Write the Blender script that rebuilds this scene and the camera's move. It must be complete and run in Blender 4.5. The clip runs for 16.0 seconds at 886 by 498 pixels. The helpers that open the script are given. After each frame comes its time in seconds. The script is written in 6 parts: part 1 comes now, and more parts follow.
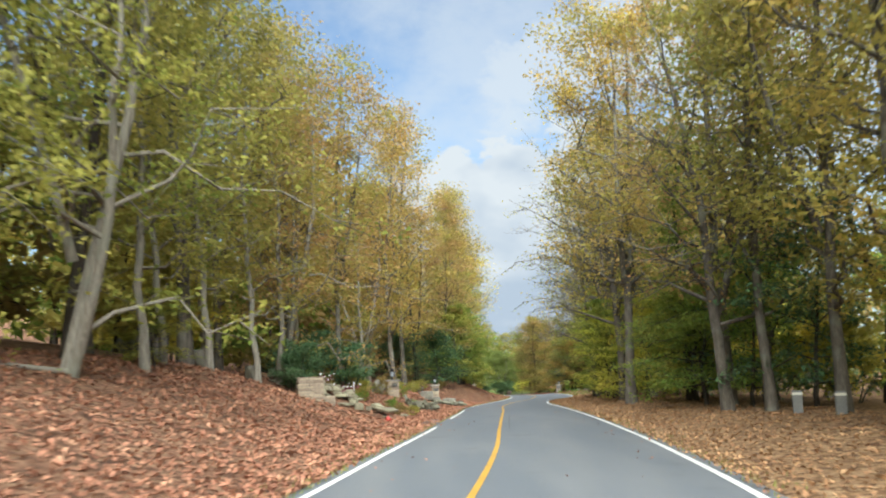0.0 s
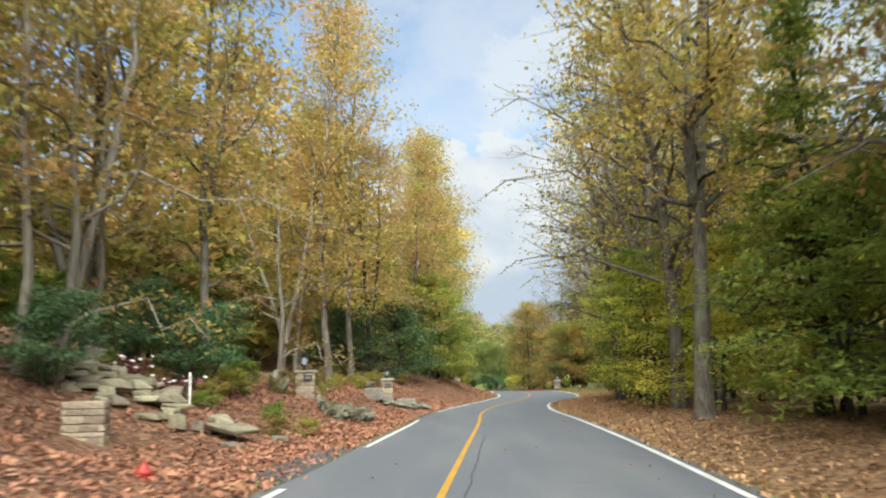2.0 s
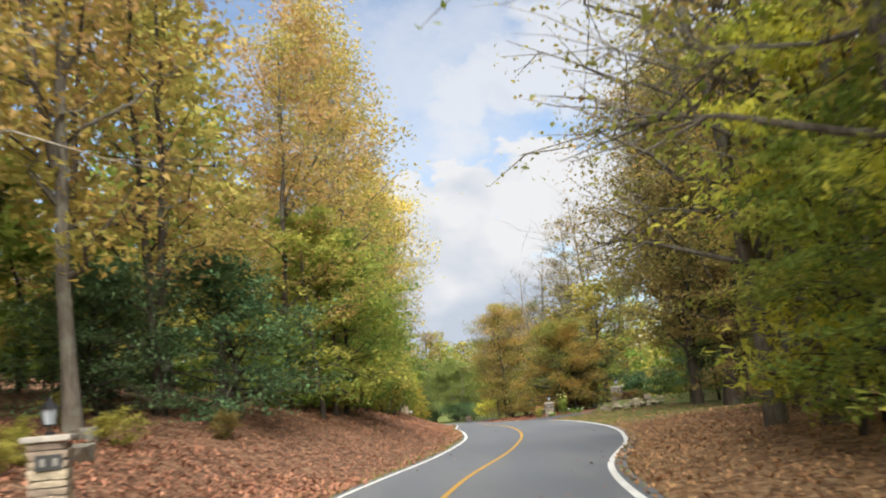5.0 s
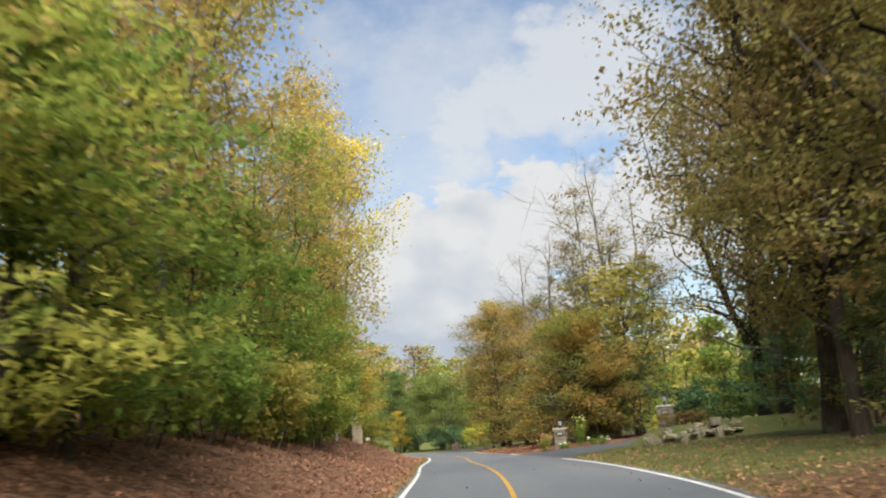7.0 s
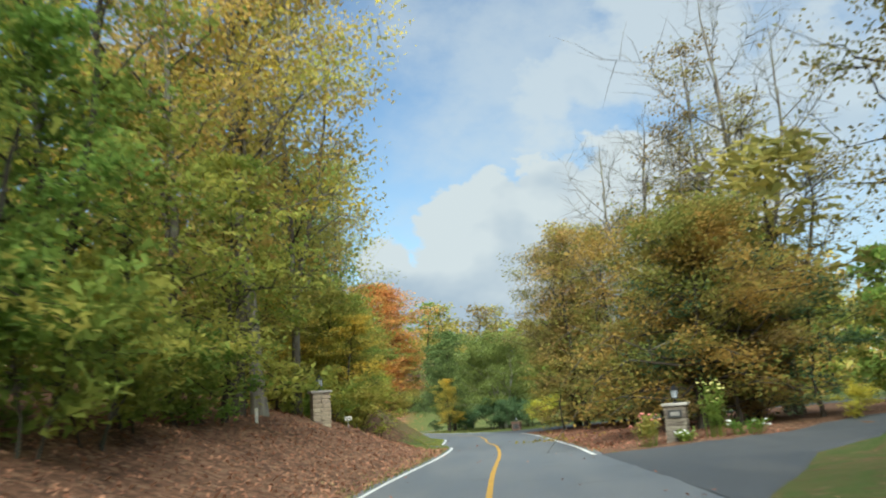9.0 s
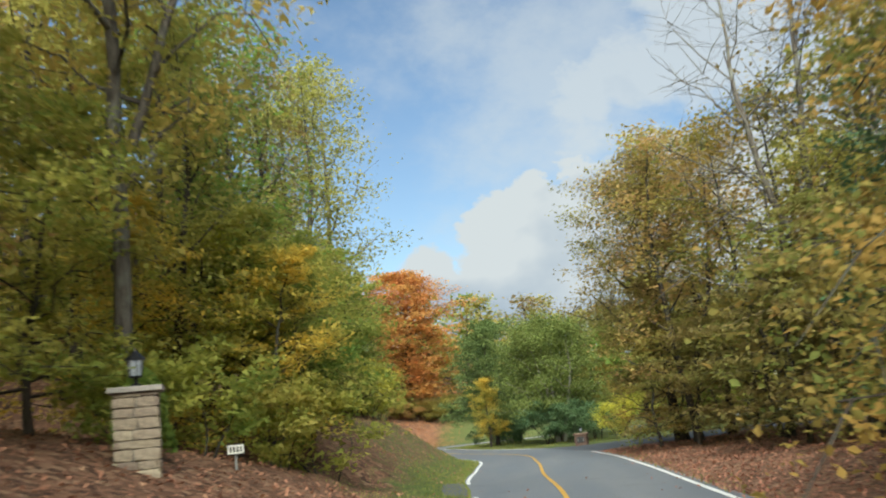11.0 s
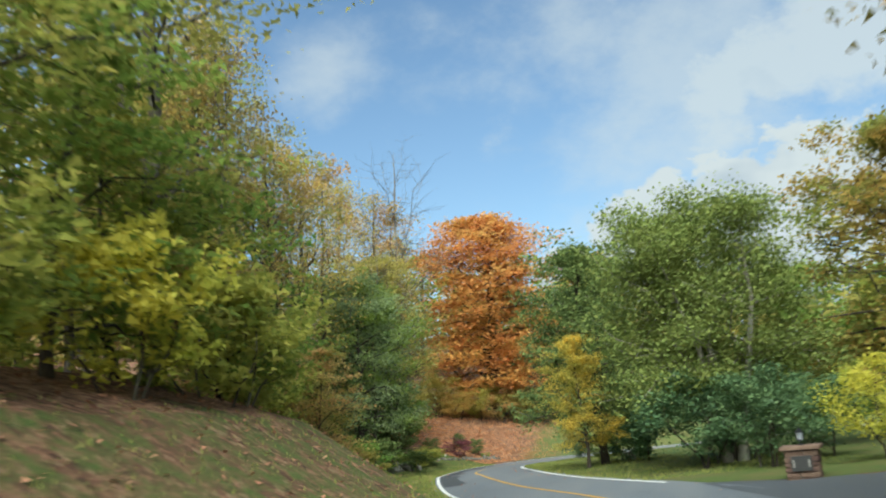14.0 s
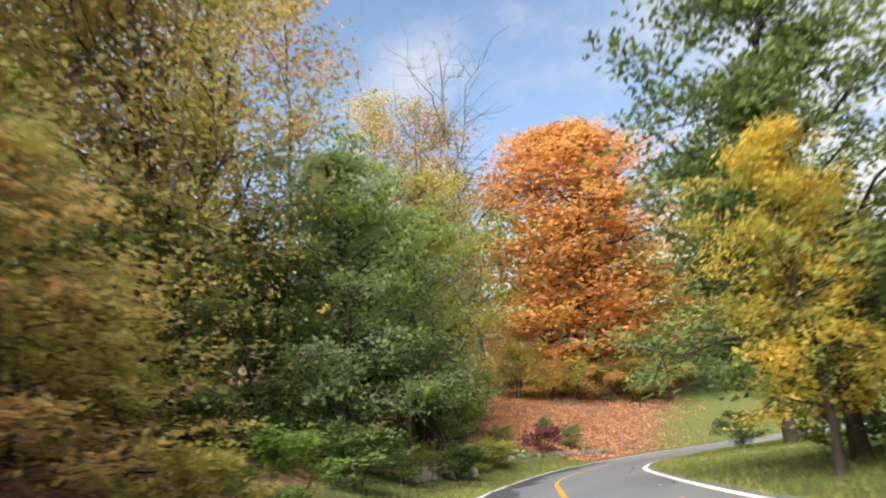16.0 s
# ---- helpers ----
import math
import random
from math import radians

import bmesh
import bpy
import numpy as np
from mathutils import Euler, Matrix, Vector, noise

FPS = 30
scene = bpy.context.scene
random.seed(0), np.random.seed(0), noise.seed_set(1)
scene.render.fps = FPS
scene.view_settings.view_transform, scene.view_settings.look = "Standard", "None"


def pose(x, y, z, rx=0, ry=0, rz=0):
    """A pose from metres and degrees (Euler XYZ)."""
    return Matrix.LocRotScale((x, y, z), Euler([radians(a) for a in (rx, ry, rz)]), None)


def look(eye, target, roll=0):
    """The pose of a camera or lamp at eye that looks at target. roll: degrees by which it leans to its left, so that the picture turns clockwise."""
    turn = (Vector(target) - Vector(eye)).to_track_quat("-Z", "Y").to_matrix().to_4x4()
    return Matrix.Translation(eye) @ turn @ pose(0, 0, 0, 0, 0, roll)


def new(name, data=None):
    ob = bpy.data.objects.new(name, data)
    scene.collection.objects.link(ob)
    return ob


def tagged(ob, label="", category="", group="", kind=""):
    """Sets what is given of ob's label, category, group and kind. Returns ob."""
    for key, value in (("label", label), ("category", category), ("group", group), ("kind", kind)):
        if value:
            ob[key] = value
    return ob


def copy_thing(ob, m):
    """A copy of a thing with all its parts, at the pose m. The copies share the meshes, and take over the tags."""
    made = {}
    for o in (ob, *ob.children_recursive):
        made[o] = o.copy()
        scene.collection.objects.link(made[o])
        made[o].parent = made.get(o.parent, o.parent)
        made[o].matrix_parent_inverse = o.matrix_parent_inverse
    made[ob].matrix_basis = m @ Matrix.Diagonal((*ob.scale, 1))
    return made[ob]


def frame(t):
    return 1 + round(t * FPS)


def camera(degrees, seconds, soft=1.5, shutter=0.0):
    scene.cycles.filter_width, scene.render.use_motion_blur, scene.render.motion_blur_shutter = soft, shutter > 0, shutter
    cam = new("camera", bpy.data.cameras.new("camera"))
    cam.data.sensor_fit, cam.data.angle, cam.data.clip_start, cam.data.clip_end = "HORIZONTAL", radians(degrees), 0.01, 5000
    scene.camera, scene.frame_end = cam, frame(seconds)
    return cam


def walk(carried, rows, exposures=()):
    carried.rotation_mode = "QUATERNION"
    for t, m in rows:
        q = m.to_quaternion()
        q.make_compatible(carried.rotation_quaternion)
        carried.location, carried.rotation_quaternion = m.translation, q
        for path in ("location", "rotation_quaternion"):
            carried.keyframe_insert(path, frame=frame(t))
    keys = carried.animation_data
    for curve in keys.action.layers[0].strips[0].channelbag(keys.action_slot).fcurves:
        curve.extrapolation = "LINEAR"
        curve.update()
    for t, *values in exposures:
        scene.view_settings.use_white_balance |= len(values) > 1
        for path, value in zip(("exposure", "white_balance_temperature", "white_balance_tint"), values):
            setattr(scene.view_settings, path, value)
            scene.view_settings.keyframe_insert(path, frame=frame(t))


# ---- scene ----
cam = camera(50.4, 16.0, soft=2.0, shutter=0.4)
ROWS = [
    (0.0, 0.00, 0.00, 0.00, 98.10, 1.49, 0.21),
    (0.5, 0.51, 4.80, 0.00, 97.99, 1.43, -0.10),
    (1.0, 0.98, 9.69, 0.02, 98.10, 1.32, -0.01),
    (1.5, 1.35, 14.71, 0.01, 98.00, 1.00, 0.04),
    (2.0, 1.73, 19.87, -0.02, 97.69, 0.74, -0.20),
    (2.5, 2.11, 25.02, -0.01, 97.39, 0.27, -0.47),
    (3.0, 2.48, 30.58, -0.03, 97.48, 0.90, -0.68),
    (3.5, 2.81, 36.14, -0.04, 97.88, 2.63, -0.74),
    (4.0, 3.14, 41.66, -0.11, 98.28, 4.09, -1.04),
    (6.5, 5.93, 68.97, -0.15, 100.74, 4.72, -2.64),
    (7.0, 6.75, 74.89, -0.16, 100.79, 4.20, -2.02),
    (7.5, 7.66, 80.80, -0.18, 100.67, 3.91, -1.06),
    (8.0, 8.47, 86.72, -0.19, 100.38, 3.77, 0.24),
    (8.5, 9.07, 92.65, -0.19, 99.88, 3.70, 1.66),
    (9.0, 9.68, 98.81, -0.25, 99.48, 3.84, 3.01),
    (11.5, 9.36, 124.11, -0.25, 100.31, 5.17, 6.56),
    (12.0, 9.50, 129.43, -0.32, 100.45, 4.86, 7.32),
    (12.5, 9.53, 134.89, -0.47, 100.60, 4.90, 8.35),
    (13.0, 9.56, 140.34, -0.62, 100.78, 5.13, 9.93),
    (13.5, 9.37, 145.80, -0.75, 100.97, 5.08, 11.87),
    (14.0, 9.08, 151.16, -0.89, 101.05, 5.07, 14.12),
    (14.5, 8.46, 156.43, -1.03, 101.11, 5.29, 16.21),
    (15.0, 7.53, 162.16, -1.16, 101.07, 5.82, 18.27),
    (15.5, 6.57, 167.03, -1.34, 101.20, 6.48, 19.74),
    (16.0, 5.31, 172.35, -1.52, 101.53, 7.21, 20.80),
]
EXPOSURES = [(0.0, 1.78, 6150, 4), (1.5, 1.87, 6380, 5), (3.0, 1.87, 6420, 7), (6.6, 1.75, 6850, 12), (8.0, 1.6, 6080, -2), (12.5, 1.58, 6430, 3), (14.2, 1.63, 6120, -3), (15.2, 1.90, 6350, 4), (16.0, 2.02, 6800, 12)]
walk(cam, [(t, pose(x, y, z, rx, ry, rz)) for t, x, y, z, rx, ry, rz in ROWS], EXPOSURES)

# ---- sky, sun, exposure ----
SUN_ELEV, SUN_AZ = 42.0, 178.0  # degrees; azimuth clockwise from +y


def build_world():
    w = bpy.data.worlds.new("world")
    scene.world = w
    w.use_nodes = True
    nt = w.node_tree
    nt.nodes.clear()
    N, L = nt.nodes.new, nt.links.new
    out = N("ShaderNodeOutputWorld")
    sky = N("ShaderNodeTexSky")
    sky.sky_type = "NISHITA"
    sky.sun_disc = False
    sky.sun_elevation = radians(SUN_ELEV)
    sky.sun_rotation = radians(SUN_AZ)
    sky.air_density, sky.dust_density, sky.ozone_density = 1.0, 0.6, 1.5
    bg_sky = N("ShaderNodeBackground")
    bg_sky.inputs["Strength"].default_value = 0.050
    L(sky.outputs["Color"], bg_sky.inputs["Color"])
    # broken cloud cover with a few heaped clouds low over the valley
    co = N("ShaderNodeTexCoord")
    mp = N("ShaderNodeMapping")
    mp.inputs["Scale"].default_value = (1.0, 1.0, 1.5)
    L(co.outputs["Generated"], mp.inputs["Vector"])

    def fog(scale, detail, rough, amount):
        t, m = N("ShaderNodeTexNoise"), N("ShaderNodeMath")
        t.inputs["Scale"].default_value, t.inputs["Detail"].default_value, t.inputs["Roughness"].default_value = scale, detail, rough
        L(mp.outputs["Vector"], t.inputs["Vector"])
        m.operation = "MULTIPLY"
        m.inputs[1].default_value = amount
        L(t.outputs["Fac"], m.inputs[0])
        return m.outputs[0]

    def join(a, c, how="ADD"):
        m = N("ShaderNodeMath")
        m.operation = how
        L(a, m.inputs[0])
        L(c, m.inputs[1])
        return m.outputs[0]

    def heap_value(spots):
        """Highest at the middle of the nearest spot (bearing, elevation, size), nought at its rim."""
        best = None
        for bearing, elev, size in spots:
            d, m = N("ShaderNodeVectorMath"), N("ShaderNodeMapRange")
            d.operation = "DISTANCE"
            d.inputs[1].default_value = (math.sin(radians(bearing)) * math.cos(radians(elev)), math.cos(radians(bearing)) * math.cos(radians(elev)), math.sin(radians(elev)))
            L(co.outputs["Generated"], d.inputs[0])
            m.inputs["From Min"].default_value, m.inputs["From Max"].default_value = size, 0.0
            L(d.outputs["Value"], m.inputs["Value"])
            best = m.outputs[0] if best is None else join(best, m.outputs[0], "MAXIMUM")
        return best

    def ramped(value, a, b, low=0.0, high=1.0):
        m = N("ShaderNodeMapRange")
        m.interpolation_type = "SMOOTHSTEP"
        m.inputs["From Min"].default_value, m.inputs["From Max"].default_value = a, b
        m.inputs["To Min"].default_value, m.inputs["To Max"].default_value = low, high
        L(value, m.inputs["Value"])
        return m.outputs[0]

    def times(value, k):
        m = N("ShaderNodeMath")
        m.operation = "MULTIPLY"
        m.inputs[1].default_value = k
        L(value, m.inputs[0])
        return m.outputs[0]

    # a heaped cloud over the valley with a firm lit edge, a softer bank above it, thin torn cloud about them
    tower = heap_value([(-1.6, 10.8, 0.066), (1.2, 11.6, 0.070), (4.6, 12.4, 0.085), (9.0, 12.0, 0.11), (-2.6, 8.4, 0.060), (0.5, 7.4, 0.09), (-5.9, 8.6, 0.050), (-4.4, 7.0, 0.055), (14.0, 10.5, 0.13), (1.5, 4.0, 0.12), (5.5, 7.0, 0.15), (8.0, 3.0, 0.15), (-3.0, 4.5, 0.10)])
    heaped = join(times(tower, 0.8), join(fog(18.0, 8, 0.58, 0.85), fog(70.0, 5, 0.5, 0.2)))
    firm = ramped(heaped, 0.78, 0.92)
    bank = join(times(heap_value([(5.0, 17.4, 0.08), (8.0, 18.5, 0.10), (11.0, 20.5, 0.13), (15.0, 20.0, 0.13), (20.0, 16.0, 0.18)]), 0.8), join(fog(11.0, 8, 0.6, 1.25), fog(40.0, 5, 0.5, 0.25)))
    soft = ramped(bank, 0.88, 1.32, 0.0, 0.8)
    # the last three spots are unseen cloud, added for ambient light
    broad = join(times(heap_value([(6.0, 20.0, 0.30), (24.0, 15.0, 0.35), (-19.5, 22.6, 0.07), (-60.0, 20.0, 0.6), (80.0, 25.0, 0.7), (150.0, 35.0, 1.0), (-130.0, 30.0, 1.0)]), 0.45), join(fog(3.5, 5, 0.55, 0.9), fog(10.0, 9, 0.62, 0.9)))
    thin = ramped(broad, 0.92, 1.46, 0.0, 0.60)
    cover = join(join(firm, soft, "MAXIMUM"), thin, "MAXIMUM")
    # cloud tops are white, their bases and thick parts blue-grey
    n2 = N("ShaderNodeTexNoise")
    n2.inputs["Scale"].default_value = 7.0
    n2.inputs["Detail"].default_value = 4
    L(mp.outputs["Vector"], n2.inputs["Vector"])
    parts = N("ShaderNodeSeparateXYZ")
    L(co.outputs["Generated"], parts.inputs[0])
    rise = ramped(parts.outputs["Z"], 0.07, 0.20, -0.19, 0.12)
    shade = N("ShaderNodeValToRGB")
    shade.color_ramp.elements[0].position, shade.color_ramp.elements[0].color = 0.36, (0.64, 0.73, 0.86, 1)
    shade.color_ramp.elements[1].position, shade.color_ramp.elements[1].color = 0.55, (0.97, 1.0, 1.04, 1)
    L(join(n2.outputs["Fac"], rise), shade.inputs["Fac"])
    bg_cloud = N("ShaderNodeBackground")
    bg_cloud.inputs["Strength"].default_value = 0.245
    L(shade.outputs["Color"], bg_cloud.inputs["Color"])
    mix = N("ShaderNodeMixShader")
    L(cover, mix.inputs["Fac"])
    L(bg_sky.outputs[0], mix.inputs[1])
    L(bg_cloud.outputs[0], mix.inputs[2])
    L(mix.outputs[0], out.inputs["Surface"])


build_world()
sun_data = bpy.data.lights.new("sun", "SUN")
sun_data.energy, sun_data.angle, sun_data.color = 3.55, radians(55), (1.0, 0.97, 0.90)
sun = new("sun", sun_data)
_az, _el = radians(SUN_AZ), radians(SUN_ELEV)
sun.matrix_world = look((0, 0, 60), Vector((0, 0, 60)) - Vector((math.sin(_az) * math.cos(_el), math.cos(_az) * math.cos(_el), math.sin(_el))))


# ---- materials ----
class Nodes:
    """A small helper for node materials."""

    def __init__(self, name, rough=0.8, spec=0.3):
        self.mat = bpy.data.materials.new(name)
        self.mat.use_nodes = True
        self.nt = self.mat.node_tree
        self.nt.nodes.clear()
        self.out = self.n("ShaderNodeOutputMaterial")
        self.bsdf = self.n("ShaderNodeBsdfPrincipled")
        self.bsdf.inputs["Roughness"].default_value = rough
        self.bsdf.inputs["Specular IOR Level"].default_value = spec
        self.l(self.bsdf.outputs[0], self.out.inputs["Surface"])

    def n(self, kind):
        return self.nt.nodes.new(kind)

    def l(self, a, b):
        self.nt.links.new(a, b)

    def coords(self, scale=(1, 1, 1), kind="Object"):
        c, m = self.n("ShaderNodeTexCoord"), self.n("ShaderNodeMapping")
        m.inputs["Scale"].default_value = scale
        self.l(c.outputs[kind], m.inputs["Vector"])
        return m.outputs["Vector"]

    def noise(self, vec, scale, detail=4, rough=0.55):
        t = self.n("ShaderNodeTexNoise")
        t.inputs["Scale"].default_value, t.inputs["Detail"].default_value, t.inputs["Roughness"].default_value = scale, detail, rough
        self.l(vec, t.inputs["Vector"])
        return t.outputs["Fac"]

    def voronoi(self, vec, scale, out="Distance", feature="F1"):
        t = self.n("ShaderNodeTexVoronoi")
        t.feature = feature
        t.inputs["Scale"].default_value = scale
        self.l(vec, t.inputs["Vector"])
        return t.outputs[out]

    def ramp(self, fac, stops):
        r = self.n("ShaderNodeValToRGB")
        e = r.color_ramp.elements
        e[0].position, e[0].color = stops[0][0], (*stops[0][1], 1)
        e[1].position, e[1].color = stops[-1][0], (*stops[-1][1], 1)
        for p, c in stops[1:-1]:
            e.new(p).color = (*c, 1)
        self.l(fac, r.inputs["Fac"])
        return r.outputs["Color"]

    def mix(self, fac, a, b, how="MIX"):
        m = self.n("ShaderNodeMix")
        m.data_type, m.blend_type = "RGBA", how
        for v, s in ((fac, m.inputs[0]), (a, m.inputs[6]), (b, m.inputs[7])):
            if isinstance(v, (int, float)):
                s.default_value = v
            elif isinstance(v, tuple):
                s.default_value = (*v, 1)
            else:
                self.l(v, s)
        return m.outputs[2]

    def value(self, fac, lo, hi):
        m = self.n("ShaderNodeMapRange")
        m.inputs["To Min"].default_value, m.inputs["To Max"].default_value = lo, hi
        self.l(fac, m.inputs["Value"])
        return m.outputs[0]

    def step(self, fac, a, b):
        m = self.n("ShaderNodeMapRange")
        m.inputs["From Min"].default_value, m.inputs["From Max"].default_value = a, b
        self.l(fac, m.inputs["Value"])
        return m.outputs[0]

    def color(self, socket):
        self.l(socket, self.bsdf.inputs["Base Color"])

    def bump(self, height, strength=0.5, dist=0.02):
        b = self.n("ShaderNodeBump")
        b.inputs["Strength"].default_value, b.inputs["Distance"].default_value = strength, dist
        self.l(height, b.inputs["Height"])
        self.l(b.outputs[0], self.bsdf.inputs["Normal"])


def leaf_material(name, stops, through_light=0.6, rough=0.7, second=None, hues=(0.486, 0.512)):
    k = Nodes(name, rough, 0.12)
    geo, info = k.n("ShaderNodeNewGeometry"), k.n("ShaderNodeObjectInfo")
    pick = k.n("ShaderNodeMix")
    pick.inputs[0].default_value = 0.55
    k.l(geo.outputs["Random Per Island"], pick.inputs[2])
    k.l(k.step(k.noise(k.coords((1, 1, 2.2)), 1.5, 2), 0.3, 0.7), pick.inputs[3])
    col = k.ramp(pick.outputs[0], stops)
    patch = k.noise(k.coords((1, 1, 1)), 0.55, 3)
    if second:
        where = k.step(k.noise(k.coords((1, 1, 1.6)), 0.42, 3), 0.44, 0.58)
        col = k.mix(where, col, k.ramp(pick.outputs[0], second))
    hsv = k.n("ShaderNodeHueSaturation")
    k.l(col, hsv.inputs["Color"])
    k.l(k.value(info.outputs["Random"], *hues), hsv.inputs["Hue"])
    k.l(k.value(patch, 1.02, 1.68), hsv.inputs["Value"])
    k.color(hsv.outputs["Color"])
    tr, mx = k.n("ShaderNodeBsdfTranslucent"), k.n("ShaderNodeMixShader")
    k.l(hsv.outputs["Color"], tr.inputs["Color"])
    mx.inputs["Fac"].default_value = through_light
    k.l(k.bsdf.outputs[0], mx.inputs[1])
    k.l(tr.outputs[0], mx.inputs[2])
    k.l(mx.outputs[0], k.out.inputs["Surface"])
    return k.mat


def even(*cols):
    return [(i / (len(cols) - 1), c) for i, c in enumerate(cols)]


GREENISH = even((0.11, 0.15, 0.035), (0.17, 0.215, 0.045), (0.24, 0.265, 0.06))
OLIVES = even((0.20, 0.185, 0.05), (0.28, 0.255, 0.065), (0.37, 0.32, 0.085))
LEAF = {
    "green": leaf_material("leaf_green", even((0.09, 0.15, 0.034), (0.13, 0.205, 0.045), (0.18, 0.26, 0.055), (0.25, 0.31, 0.07)), second=GREENISH),
    "yellow_green": leaf_material("leaf_yellow_green", even((0.19, 0.21, 0.05), (0.27, 0.28, 0.06), (0.36, 0.34, 0.08), (0.46, 0.40, 0.10)), second=GREENISH),
    "olive": leaf_material("leaf_olive", even((0.20, 0.19, 0.05), (0.27, 0.255, 0.065), (0.36, 0.31, 0.085), (0.40, 0.36, 0.10)), second=even((0.16, 0.165, 0.045), (0.22, 0.215, 0.055), (0.29, 0.265, 0.07))),
    "gold": leaf_material("leaf_gold", even((0.30, 0.205, 0.06), (0.39, 0.27, 0.078), (0.45, 0.325, 0.095), (0.47, 0.37, 0.12)), second=OLIVES),
    "rust": leaf_material("leaf_rust", even((0.26, 0.158, 0.066), (0.335, 0.208, 0.083), (0.385, 0.255, 0.10), (0.37, 0.28, 0.11)), second=OLIVES),
    "brown": leaf_material("leaf_brown", even((0.14, 0.105, 0.045), (0.20, 0.148, 0.058), (0.255, 0.188, 0.07), (0.245, 0.20, 0.08)), second=even((0.14, 0.135, 0.042), (0.19, 0.18, 0.052), (0.25, 0.22, 0.07))),
    "orange": leaf_material("leaf_orange", even((0.36, 0.145, 0.055), (0.43, 0.185, 0.068), (0.47, 0.225, 0.08), (0.46, 0.25, 0.09)), second=even((0.40, 0.20, 0.06), (0.45, 0.25, 0.075), (0.44, 0.28, 0.085)), hues=(0.496, 0.502)),
    "amber": leaf_material("leaf_amber", even((0.38, 0.31, 0.05), (0.50, 0.40, 0.065), (0.58, 0.46, 0.085), (0.60, 0.50, 0.12)), second=even((0.20, 0.22, 0.05), (0.30, 0.30, 0.065), (0.42, 0.38, 0.08))),
    "mixed": leaf_material("leaf_mixed", even((0.23, 0.145, 0.04), (0.30, 0.195, 0.052), (0.29, 0.22, 0.06)), second=even((0.11, 0.135, 0.035), (0.16, 0.18, 0.045), (0.21, 0.21, 0.055))),
    "dark_green": leaf_material("leaf_dark_green", even((0.04, 0.08, 0.04), (0.06, 0.11, 0.05), (0.085, 0.14, 0.06), (0.11, 0.16, 0.065)), 0.3, 0.4),
    "forest": leaf_material("leaf_forest", even((0.052, 0.085, 0.03), (0.078, 0.115, 0.038), (0.108, 0.147, 0.046), (0.15, 0.185, 0.058)), 0.4),
    "yellow": leaf_material("leaf_yellow", even((0.36, 0.36, 0.055), (0.46, 0.44, 0.065), (0.54, 0.50, 0.09), (0.38, 0.41, 0.07)), second=even((0.22, 0.27, 0.055), (0.30, 0.34, 0.065), (0.38, 0.39, 0.08))),
    "purple": leaf_material("leaf_purple", even((0.07, 0.025, 0.03), (0.11, 0.04, 0.045), (0.15, 0.05, 0.05), (0.13, 0.07, 0.055)), 0.2),
    "dome_green": leaf_material("leaf_dome_green", even((0.075, 0.105, 0.03), (0.11, 0.145, 0.04), (0.155, 0.185, 0.05), (0.20, 0.21, 0.06)), 0.4),
    "sage": leaf_material("leaf_sage", even((0.13, 0.17, 0.085), (0.18, 0.22, 0.11), (0.23, 0.27, 0.13), (0.29, 0.31, 0.14)), second=GREENISH),
}


def bark_material(name, dark, light, lichen=(0.32, 0.34, 0.27)):
    k = Nodes(name, 0.92, 0.2)
    v = k.coords((6, 6, 1.2))
    a = k.noise(v, 2.2, 8, 0.65)
    col = k.ramp(a, [(0.3, dark), (0.7, light)])
    patches = k.step(k.noise(k.coords(), 1.3, 4), 0.5, 0.68)
    k.color(k.mix(patches, col, k.mix(0.6, col, lichen)))
    k.bump(a, 0.8, 0.03)
    return k.mat


BARK = bark_material("bark_grey", (0.05, 0.042, 0.034), (0.17, 0.148, 0.12), (0.24, 0.25, 0.20))
BARK_DARK = bark_material("bark_dark", (0.022, 0.018, 0.014), (0.075, 0.06, 0.047), (0.10, 0.11, 0.08))
BARK_PALE = bark_material("bark_pale", (0.111, 0.098, 0.078), (0.286, 0.260, 0.215), (0.20, 0.215, 0.17))


